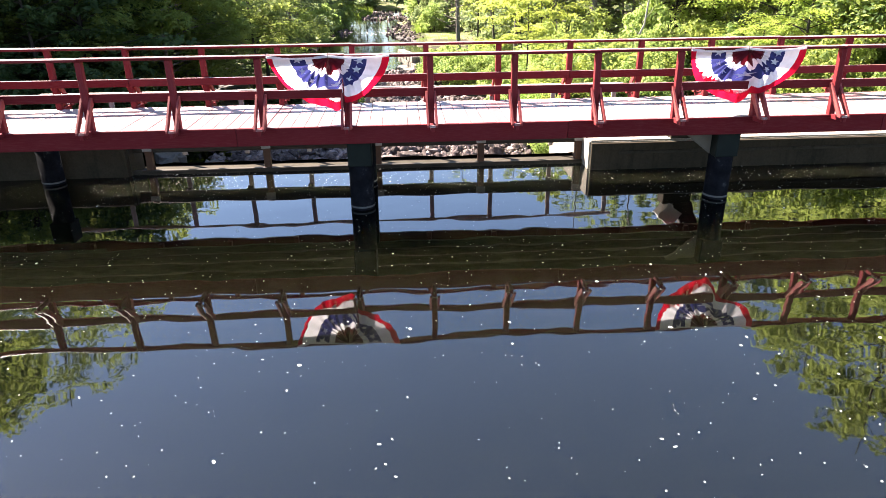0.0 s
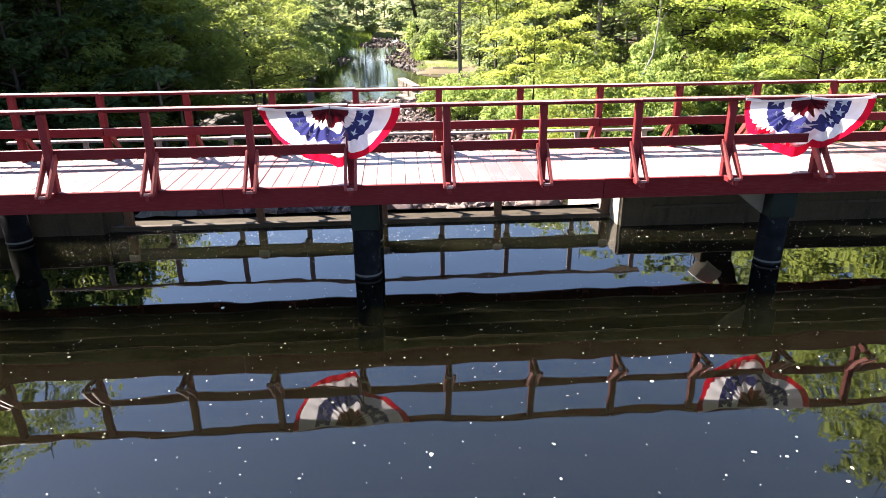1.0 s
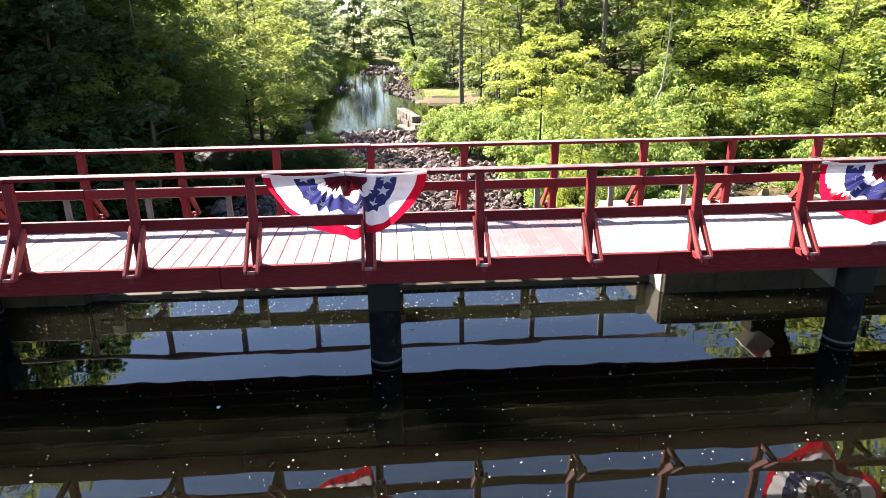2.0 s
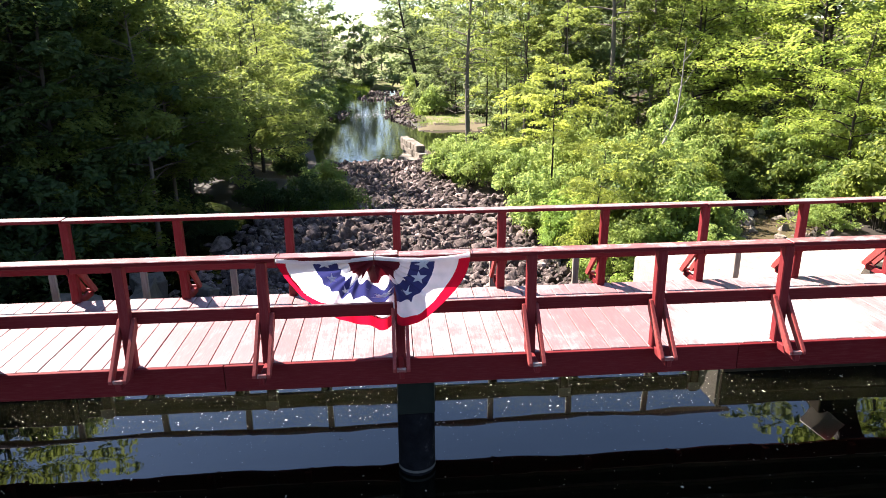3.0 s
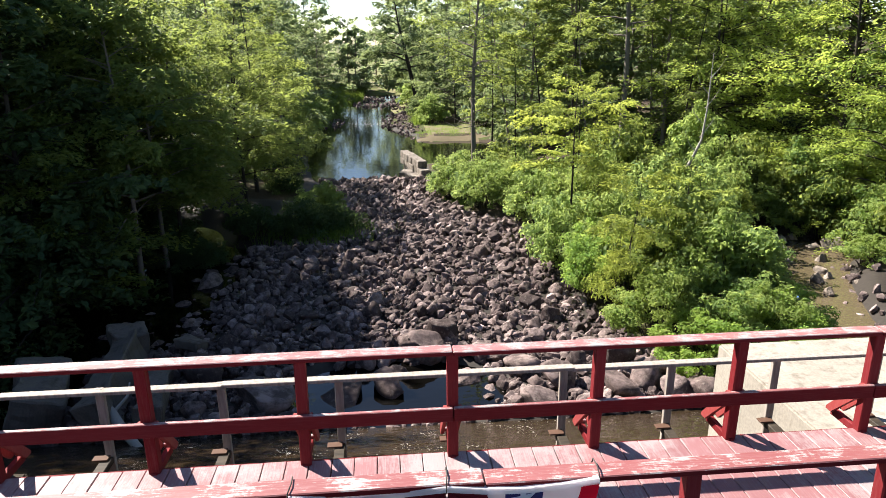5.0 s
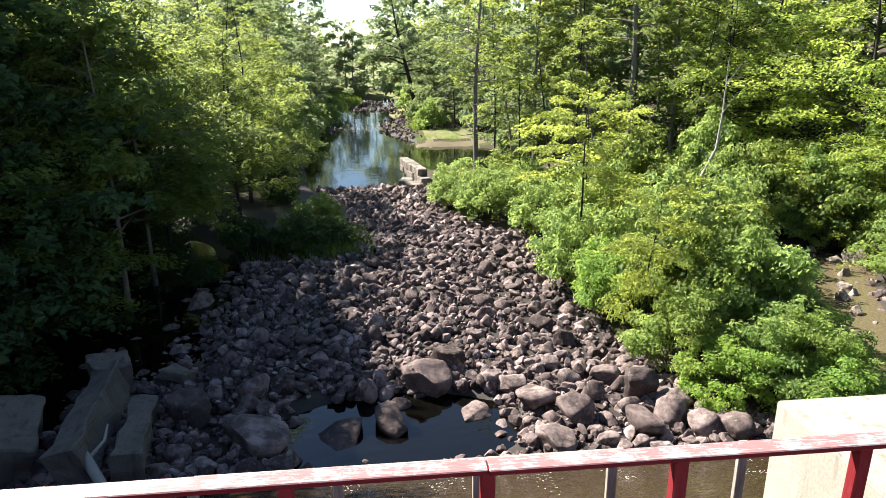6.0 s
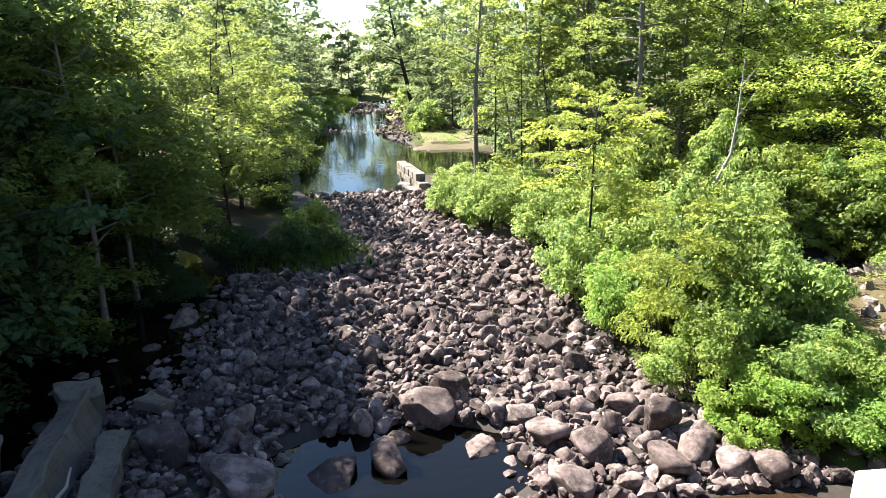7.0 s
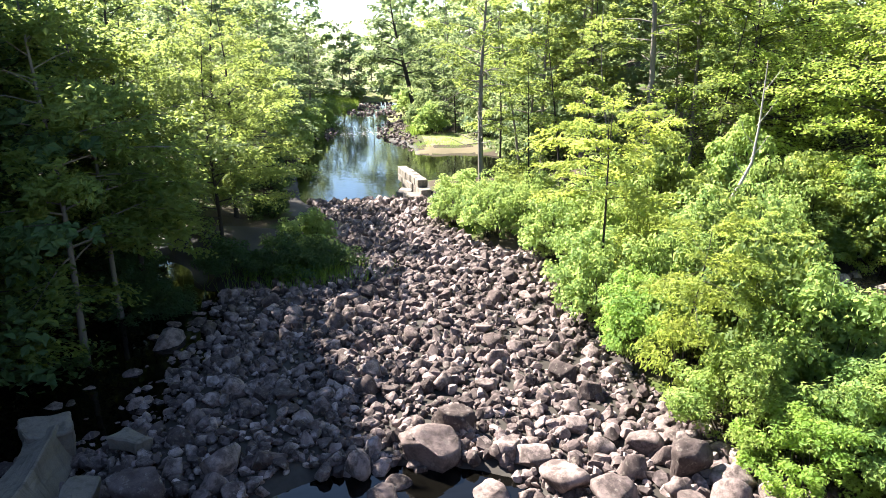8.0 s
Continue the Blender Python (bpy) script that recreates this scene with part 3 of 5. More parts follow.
def make_bunting(x, z, width, drop, seed, behind, wide_hem=0.0):
    fan = thing("bunting", "red, white and blue pleated fan bunting hung on the rail", "bunting", "buntings on the rail", (x, 0.045, z))
    bands = (("gathered_centre", 0.02, 0.27, cloth_maroon), ("inner_stripe", 0.27, 0.38, cloth_white), ("star_stripe", 0.38, 0.63, cloth_blue),
             ("outer_stripe", 0.63, 0.885, cloth_white), ("hem", 0.885, 1.0, cloth_red))
    n = 200
    for name, r0, r1, material in bands:
        m = max(3, int((r1 - r0) * 28))
        vs, fs = [], []
        for j in range(m + 1):
            for i in range(n + 1):
                jag, mid = 0.0, i / n - 0.5
                if (name == "gathered_centre" and j == m) or (name == "inner_stripe" and j == 0):
                    jag = 0.06 * zigzag(i, 0.085, seed) * math.exp(-(mid / 0.3) ** 2)
                if (name == "inner_stripe" and j == m) or (name == "star_stripe" and j == 0):
                    jag = 0.10 * zigzag(i, 0.06, seed) * math.exp(-(mid / 0.24) ** 2)
                if (name == "star_stripe" and j == m) or (name == "outer_stripe" and j == 0):
                    jag = 0.07 * zigzag(i, 0.07, seed + 0.4) * math.exp(-(mid / 0.22) ** 2)
                if (name == "outer_stripe" and j == m) or (name == "hem" and j == 0):
                    jag = 0.05 * math.exp(-((mid + 0.34) / 0.13) ** 2) - 0.085 * math.exp(-((mid + 0.06) / 0.12) ** 2) - 0.03 * math.exp(-((mid - 0.3) / 0.13) ** 2)
                    jag -= wide_hem * math.exp(-((mid + 0.17) / 0.15) ** 2) * (1 + 0.25 * math.sin(i * 0.75))
                vs.append(bunting_point(i / n, r0 + (r1 - r0) * j / m + jag, width, drop, seed, behind))
        for j in range(m):
            for i in range(n):
                a = j * (n + 1) + i
                fs.append((a, a + n + 1, a + n + 2, a + 1))
        under(name, mesh_np(name, vs, fs, material, True), fan)
    white_top = [bunting_point(0, r, width, drop, seed, behind) for r in (1.0, 0.75, 0.5, 0.25, 0.02)]
    white_top += [bunting_point(1, r, width, drop, seed, behind) for r in (0.02, 0.25, 0.5, 0.75, 1.0)]
    vs, fs = [], []
    for p in white_top:
        vs += [p + Vector((0, 0.034, 0.016)), p + Vector((0, -0.004, 0.018)), p + Vector((0, -0.007, -0.016))]
    for i in range(len(white_top) - 1):
        for j in (0, 1):
            fs.append((3 * i + j, 3 * i + j + 1, 3 * i + j + 4, 3 * i + j + 3))
    under("heading_tape", mesh_np("heading_tape", vs, fs, cloth_white), fan)
    for u0 in (0.045, 0.2, 0.36, 0.52, 0.66, 0.82, 0.955):
        big = u0 in (0.045, 0.955, 0.82)
        vs = [bunting_point(u0, 0.505, width, drop, seed, behind) + Vector((0, -0.012, 0))]
        for c in range(10):
            w = math.pi / 2 + c * math.pi / 5
            q = (0.078 if big else 0.056) * (1.0 if c % 2 == 0 else 0.4)
            p = bunting_point(u0 + q * math.cos(w) / (0.505 * math.pi * width / 2.2), 0.505 - q * math.sin(w) / (width / 2), width, drop, seed, behind)
            vs.append(p + Vector((0, -0.013, 0)))
        under("star", mesh_np("star", vs, [(0, 1 + c, 1 + (c + 1) % 10) for c in range(10)], cloth_white), fan)
    for dx in (-width / 2, 0.0, width / 2):
        pts = [(dx, -0.09, -0.03), (dx, -0.078, 0.026), (dx + 0.01, 0.0, 0.03), (dx + 0.01, 0.072, 0.024), (dx, 0.08, -0.03)]
        under("tie", join_tubes("tie", [(pts, [0.0042] * 5, 5)], cord), fan)


make_bunting(-0.217, 2.312, 1.715, 0.63, 0.6, 0.27)
make_bunting(5.85, 2.312, 1.72, 0.63, 2.4, 0.27, 0.17)

# ---- catwalk with grey rail along the dam's crest ----
walkway = thing("catwalk", "narrow weathered grey timber catwalk with handrail on the crest", "catwalk")
cx0, cx1 = -5.2, 5.0
for y in (2.5,):
    under("stringer", board("stringer", cx1 - cx0, 0.06, 0.22, timber), walkway, m=pose((cx0 + cx1) / 2, y, 0.46))
arm = board("cross_arm", 0.11, 0.72, 0.07, timber, 0.006)
for k in range(9):
    under("cross_arm", arm, walkway, m=pose(4.91 + (k - 8) * 1.195, 2.82, 0.525))
for k in range(9):
    under("foot_plate", board("foot_plate", 0.16, 0.09, 0.02, rust, 0.004), walkway, "rusty steel plate", m=pose(4.86 + (k - 8) * 1.195, 3.09, 0.572))
upright = board("upright", 0.085, 0.05, 1.22, grey_wood, 0.005)
for k in range(9):
    under("upright", upright, walkway, m=pose(4.93 + (k - 8) * 1.195, 3.16, 0.73))
for k in range(3):
    under("handrail", board("handrail", 3.66, 0.10, 0.038, grey_wood, 0.005), walkway, m=pose(-4.03 + k * 3.64, 3.13, 1.318 + (0.012 if k == 1 else 0)))
for x in (-3.85, -1.72, 0.32, 2.25, 4.1):
    h = under("stanchion", board("stanchion", 0.12, 0.12, 1.1, rust, 0.008), walkway, "rusty upright bearer", m=pose(x, 2.44, 0.0))
    under("bolt_plate", board("bolt_plate", 0.17, 0.014, 0.12, pale_ring, 0.003), h, "pale steel plate", m=pose(0.0, -0.07, 0.46))

# ---- stones ----


def rock_shape(seed, sub, flat=0.7, cut=1.0):
    """A stone of unit size: a ball cut by planes and roughened. Vertices and triangles."""
    r = np.random.default_rng(seed)
    bm = bmesh.new()
    bmesh.ops.create_icosphere(bm, subdivisions=sub, radius=1.0)
    v = np.array([tuple(p.co) for p in bm.verts])
    f = np.array([[p.index for p in q.verts] for q in bm.faces])
    bm.free()
    for _ in range(12):
        d = r.normal(size=3)
        d /= np.linalg.norm(d)
        c = r.uniform(0.44, 0.8)
        over = np.maximum(v @ d - c, 0)
        v = v - over[:, None] * d * cut
    wob = np.array([noise.fractal(Vector(p * 2.6) + Vector((seed * 3.7, 0, 0)), 0.7, 2.1, 5) for p in v])
    v = v * (1 + 0.075 * wob)[:, None] * np.array([1.0, r.uniform(0.68, 0.98), r.uniform(0.62, 0.92) * flat / 0.7])
    return v / (v[:, 0].max() - v[:, 0].min()), f


SHAPES2 = [rock_shape(s, 4, 0.85, 0.98) for s in range(6)] + [rock_shape(s, 3, 0.85, 0.98) for s in range(6, 14)]
SHAPES1 = [rock_shape(100 + s, 2) for s in range(8)]
SHAPES0 = [rock_shape(200 + s, 2) for s in range(14)]
SHAPES00 = [rock_shape(300 + s, 1) for s in range(10)]

# the boulders that stand out: place and width
BIG = ((0.20, 13.16, 1.35), (0.89, 14.12, 0.92), (2.48, 12.66, 0.85), (1.96, 13.08, 0.72), (1.30, 11.91, 0.78), (-0.56, 11.75, 1.0), (-1.72, 11.3, 1.3),
       (-1.21, 12.97, 0.65), (2.86, 11.83, 1.05), (3.56, 11.20, 0.95), (4.83, 12.87, 0.75), (5.08, 12.47, 0.55), (-3.85, 13.16, 0.9), (-2.96, 13.17, 0.8),
       (-3.62, 11.0, 1.62), (-5.2, 12.3, 1.15), (-6.75, 19.83, 1.15), (-1.09, 21.00, 0.7), (4.03, 16.20, 0.72), (5.28, 11.99, 0.85), (6.04, 11.57, 0.8),
       (5.62, 10.81, 0.82), (4.93, 10.61, 1.0), (6.2, 10.38, 0.8), (6.75, 10.15, 0.95), (4.24, 12.11, 0.7), (3.89, 12.86, 0.6), (1.88, 11.05, 0.5),
       (2.76, 10.23, 0.95), (4.31, 15.21, 0.62), (3.62, 13.80, 0.68))
boulder_mesh = []
for v, f in SHAPES2:
    boulder_mesh.append(mesh_np("boulder", v, f, rock_one, True))


def boulder(k, x, y, w, label):
    ob = new("boulder", boulder_mesh[k % len(boulder_mesh)])
    turn = random.uniform(-60, 60)
    low = float(ground_height(x, y)) + w * 0.2
    flat = 0.62 if w > 1.5 or low < -3.6 else 1.0
    ob.matrix_world = pose(x, y, max(low, -3.56), random.uniform(-14, 14), random.uniform(-14, 14), turn) @ Matrix.Diagonal((w, w, w * flat, 1))
    return tagged(ob, label, "boulder", "boulders in the stream bed")


random.seed(11)
for k, (x, y, w) in enumerate(BIG):
    boulder(k, x, y, w, "large rounded grey-brown boulder in the stream bed" if w > 0.9 else "grey-brown boulder among river stones")
rng = np.random.default_rng(21)
taken = [(x, y, w / 2) for x, y, w in BIG]
count = 0
while count < 262:
    y = 10.0 + 17 * rng.random() ** 1.6
    x = rng.uniform(np.interp(y, LEFT_Y, LEFT_X) - 0.2, np.interp(y, RIGHT_Y, RIGHT_X) + 0.4)
    w = rng.uniform(0.30, 0.66)
    if y < 12.9 and abs(x + 0.4) < 2.3 and rng.random() < 0.9:
        continue
    if any((x - a) ** 2 + (y - b) ** 2 < (0.75 * (c + w / 2)) ** 2 for a, b, c in taken):
        continue
    taken.append((x, y, w / 2))
    boulder(int(rng.integers(6, 14)), x, y, w, "angular grey-brown stone in the dry stream bed")
    count += 1


def scatter_rocks(name, spots, sizes, shapes, label, seed):
    r = np.random.default_rng(seed)
    vs, fs, off = [], [], 0
    for (x, y), w in zip(spots, sizes):
        v, f = shapes[int(r.integers(len(shapes)))]
        a, b, c = r.uniform(0, 6.283), r.normal() * 0.35, r.normal() * 0.35
        m = np.array(Euler((b, c, a)).to_matrix())
        p = (v * np.array([1, r.uniform(0.75, 1.1), r.uniform(0.8, 1.4)]) * w) @ m.T
        p += np.array([x, y, float(ground_height(x, y)) + w * r.uniform(0.1, 0.42)])
        vs.append(p)
        fs.append(f + off)
        off += len(v)
    me = mesh_np(name, np.concatenate(vs), np.concatenate(fs), rock_many, False)
    return tagged(new(name, me), label, "stones", kind="stuff")


def bed_spots(n, y0, y1, power, seed, pool_share=0.12, margin=0.3, right=0.9):
    r = np.random.default_rng(seed)
    out = []
    while len(out) < n:
        y = y0 + (y1 - y0) * r.random() ** power
        x = r.uniform(np.interp(y, LEFT_Y, LEFT_X) - margin, np.interp(y, RIGHT_Y, RIGHT_X) + right)
        if 10 < y < 12.9 and -2.8 < x < 2.0 and r.random() > pool_share:
            continue
        out.append((x, y))
    return out


spots = bed_spots(3900, 9.8, 27, 1.3, 5)
widths = np.random.default_rng(6).uniform(0.13, 0.40, len(spots))
near = np.array([y < 18.5 for x, y in spots])
scatter_rocks("river_stones", [p for p, n in zip(spots, near) if n], widths[near], SHAPES1 + SHAPES0, "tumbled grey-brown river stones covering the bed", 7)
scatter_rocks("upper_stones", [p for p, n in zip(spots, near) if not n], widths[~near], SHAPES00 + SHAPES0[:3], "tumbled grey-brown stones farther up the bed", 18)
spots = bed_spots(5400, 9.8, 30, 1.3, 8)
scatter_rocks("cobbles", spots, np.random.default_rng(9).uniform(0.08, 0.2, len(spots)), SHAPES00, "small cobbles between the larger stones", 10)
spots = bed_spots(1700, 25, 38.6, 0.9, 12)
scatter_rocks("far_stones", spots, np.random.default_rng(13).uniform(0.15, 0.5, len(spots)), SHAPES00, "distant pale stones along the narrowing bed", 14)
r = np.random.default_rng(15)
far = [(r.uniform(-0.6, 2.4), r.uniform(56, 78)) for _ in range(260)] + [(r.uniform(-4.5, 1.8), r.uniform(88, 108)) for _ in range(260)] + [(r.uniform(0.6, 3.2), r.uniform(54, 92)) for _ in range(120)]
far += [(r.uniform(-6.5, -4.5), r.uniform(60, 80)) for _ in range(90)]
scatter_rocks("riffle_stones", far, np.array([r.uniform(0.2, 0.55) if b > 86 and a < 1.9 else r.uniform(0.12, 0.4) for a, b in far]), SHAPES00, "stones of the far riffle and stream margin", 16)
side = []
for _ in range(190):
    y = r.uniform(10, 24)
    x = np.interp(y, (10, 12.5, 16, 21, 24), (10.6, 12, 13.2, 16.5, 20)) + r.choice((-1.6, 1.6)) + r.normal() * 0.5
    side.append((float(x), float(y)))
scatter_rocks("channel_stones", side, r.uniform(0.12, 0.42, len(side)), SHAPES0, "sunlit stones along the side channel", 17)

# broken slabs of old masonry at the foot of the left abutment
def slab(x, y, z, sx, sy, sz, rx, ry, rz, label):
    bm = bmesh.new()
    bmesh.ops.create_cube(bm, size=1.0)
    bmesh.ops.scale(bm, vec=(sx, sy, sz), verts=bm.verts)
    bmesh.ops.subdivide_edges(bm, edges=bm.edges, cuts=7, use_grid_fill=True)
    bmesh.ops.bevel(bm, geom=[e for e in bm.edges if e.calc_face_angle(0) > 0.5], offset=0.03, segments=1, affect="EDGES")
    for v in bm.verts:
        v.co += Vector(noise.noise_vector(v.co * 1.3 + Vector((x, y, z)))) * 0.13 + Vector(noise.noise_vector(v.co * 5.0 + Vector((y, z, x)))) * 0.035
    me = bpy.data.meshes.new("masonry_slab")
    bm.to_mesh(me)
    bm.free()
    me.materials.append(concrete_fallen)
    ob = new("masonry_slab", me)
    ob.matrix_world = pose(x, y, z, rx, ry, rz)
    tagged(ob, label, "slab", "fallen masonry slabs")


concrete_fallen = concrete("fallen_masonry", (0.135, 0.115, 0.096), (0.095, 0.082, 0.07), (0.045, 0.039, 0.033))
slab(-5.9, 11.05, -3.0, 0.52, 2.7, 0.6, -3, 4, 10, "long rectangular block of fallen masonry lying on stones")
slab(-7.05, 11.8, -3.0, 0.6, 4.4, 0.85, -4, -16, 11, "long tilted masonry wall fragment on the bank")
slab(-8.3, 10.7, -2.85, 1.0, 1.7, 1.1, 8, 16, 20, "broken angular concrete slab leaning on the bank")
slab(-7.5, 14.0, -3.0, 0.9, 0.8, 0.7, 4, 3, 24, "square masonry block at the end of the fallen wall")
slab(-5.9, 14.0, -3.15, 0.65, 0.5, 0.3, -8, 6, -20, "squat fallen masonry block beside boulders")
pale_mesh = [mesh_np("boulder", v, f, rock_pale, False) for v, f in SHAPES2[6:]]
random.seed(19)
for k, (x, y, w) in enumerate(((14.8, 19.8, 0.42), (15.2, 20.9, 0.5), (14.55, 20.4, 0.36), (15.0, 20.2, 0.3), (15.5, 21.6, 0.4), (16.2, 19.9, 0.55), (17.6, 21.3, 0.9),
                               (18.6, 21.5, 0.8), (16.9, 21.4, 0.6), (14.6, 17.6, 0.5), (15.8, 17.1, 0.45), (16.5, 16.5, 0.4), (15.3, 18.6, 0.5), (15.2, 18.0, 0.42),
                               (16.0, 22.4, 0.5), (16.8, 22.8, 0.6), (13.9, 18.8, 0.35), (14.2, 16.4, 0.4), (14.9, 21.6, 0.45), (17.9, 19.4, 0.6), (18.2, 17.4, 0.55))):
    ob = new("boulder", pale_mesh[k % len(pale_mesh)])
    ob.matrix_world = pose(x, y, -3.47, random.uniform(-10, 10), random.uniform(-10, 10), random.uniform(0, 360)) @ Matrix.Diagonal((w, w, w, 1))
    tagged(ob, "stone with sunlight painted into its pale tone, in shallow brown water", "stone", "stones in the side channel")
log = thing("fallen_log", "bleached fallen log lying over stones", "log", at=(-6.15, 9.62, -2.98))
under("stem", join_tubes("stem", [([(-0.85, 1.0, 0.25), (-0.3, 0.35, 0.12), (0.2, -0.3, 0.02), (0.75, -0.95, -0.05)], [0.09, 0.11, 0.1, 0.08], 9)], bark_pale), log)
under("limb", join_tubes("limb", [([(-0.3, 0.35, 0.12), (-0.1, 0.75, 0.3), (-0.15, 1.1, 0.45)], [0.05, 0.035, 0.02], 6)], bark_pale), log)

# crumpled sheet caught at the edge of the side channel
u, w = np.meshgrid(np.linspace(-0.5, 0.5, 13), np.linspace(-0.5, 0.5, 9))
fold = 0.05 * np.sin(9 * u + 5 * w) + 0.035 * np.sin(17 * w - 6 * u) + 0.03 * np.cos(21 * u * w + 3 * u)
i = (np.arange(8)[:, None] * 13 + np.arange(12)[None, :]).ravel()
me = mesh_np("plastic_sheet", np.stack([0.62 * u + 0.05 * np.sin(8 * w), 0.42 * w + 0.04 * np.sin(7 * u), fold + 0.09], -1).reshape(-1, 3), np.stack([i, i + 1, i + 14, i + 13], 1), blue_sheet, True)
tagged(new("plastic_sheet", me), "crumpled blue plastic sheet at the water's edge", "sheet").matrix_world = pose(12.75, 16.1, -3.47, 0, 0, 24)

# stone wall beside the far pool: courses of cut blocks
pier = thing("stone_wall", "ruined wall of pale cut stone blocks beside the pool", "wall", at=(0, 0, 0), kind="structure")
random.seed(5)
ax, ay, bx, by = 2.05, 37.4, 1.05, 42.2
ln = math.hypot(bx - ax, by - ay)
for course in range(3):
    pos = 0.0 if course < 2 else 0.7
    while pos < ln - 0.3:
        w = random.uniform(0.7, 1.3)
        t = (pos + w / 2) / ln
        me = board("block", w - 0.03, random.uniform(0.55, 0.68), 0.43, stone_block, 0.035)
        under("block", me, pier, m=pose(ax + (bx - ax) * t, ay + (by - ay) * t, -3.5 + course * 0.44, random.uniform(-1, 1), random.uniform(-1, 1), math.degrees(math.atan2(by - ay, bx - ax)) + random.uniform(-2, 2)))
        pos += w
for x, y in ((0.95, 39.2), (1.3, 38.0)):
    me = board("block", 1.0, 0.8, 0.4, stone_block, 0.04)
    under("block", me, pier, m=pose(x, y, -3.4, 3, -4, random.uniform(60, 120)))

# ---- foam on the pond ----


def make_foam():
    """Flakes of foam: dense along the crest and under the bridge, thinning out over the open pond; some drawn out into threads."""
    r = np.random.default_rng(31)
    vs, fs = [], []
    for i in range(4300):
        pick = r.random()
        if pick < 0.33:
            x, y, s = r.uniform(-4.6, 4.4), 2.3 - 1.7 * r.random() ** 1.5, r.uniform(0.002, 0.009)
        elif pick < 0.42:
            x, y, s = r.uniform(4.4, 11), r.uniform(0.2, 1.85), r.uniform(0.004, 0.012)
        elif pick < 0.56:
            x, y, s = r.uniform(-7, 11), r.normal() * 1.0 - 1.0, r.uniform(0.003, 0.010)
        else:
            x, y, s = r.uniform(-9, 11), r.uniform(-9.5, 1.0), r.uniform(0.0035, 0.012)
        if r.random() < 0.07:
            s *= r.uniform(1.6, 2.6)
        k = 7
        a0, el = r.uniform(0, 6.28), r.uniform(0.25, 0.85)
        if r.random() < 0.25 and s < 0.008:
            s, el = s * 1.9, 0.14
        base = len(vs)
        for j in range(k):
            a = j * 2 * math.pi / k
            q = s * r.uniform(0.55, 1.25)
            px, py = q * math.cos(a), q * el * math.sin(a)
            vs.append((x + px * math.cos(a0) - py * math.sin(a0), y + px * math.sin(a0) + py * math.cos(a0), -0.0215))
        for j in range(1, k - 1):
            fs.append((base, base + j, base + j + 1))
    tagged(new("foam_flakes", mesh_np("foam_flakes", vs, fs, foam_mat)), "small pale foam flakes drifting on the pond", "foam", kind="stuff")


make_foam()


def make_spray(name, n, place, size, label, seed):
    """Small pale flecks on running water."""
    r = np.random.default_rng(seed)
    vs, fs = [], []
    for i in range(n):
        x, y, z = place(r)
        s, a0 = r.uniform(*size), r.normal() * 0.4
        for j in range(5):
            a = j * 2 * math.pi / 5
            px, py = s * 1.8 * math.cos(a) * r.uniform(0.6, 1.2), s * 0.7 * math.sin(a) * r.uniform(0.6, 1.2)
            vs.append((x + px * math.cos(a0) - py * math.sin(a0), y + py, z - py * (0.509 if z > -3.45 else 0)))
        fs += [(5 * i, 5 * i + j, 5 * i + j + 1) for j in range(1, 4)]
    tagged(new(name, mesh_np(name, vs, fs, foam_mat)), label, "foam", kind="stuff")


# clustered pale flecks: foam, and sun sparkle painted as specks on running water
RIPPLES = [(random.uniform(-5.5, 6.0), random.uniform(4.0, 9.5)) for _ in range(46)]


def on_spillway(r):
    cx, cy = RIPPLES[int(r.integers(len(RIPPLES)))]
    x, y = cx + r.normal() * 0.13, min(9.6, cy + r.normal() * 0.3)
    return x, y, 0.012 - (y - 3.05) * 0.509


make_spray("spillway_foam", 1100, on_spillway, (0.004, 0.016), "pale flecks of foam and painted sun sparkle on the spillway", 71)
make_spray("riffle_foam", 380, lambda r: (r.uniform(-6.6, -0.4), 70.5 + r.normal() * 2.6, -3.5), (0.02, 0.07), "white water of the far riffle", 72)

# ---- trees ----


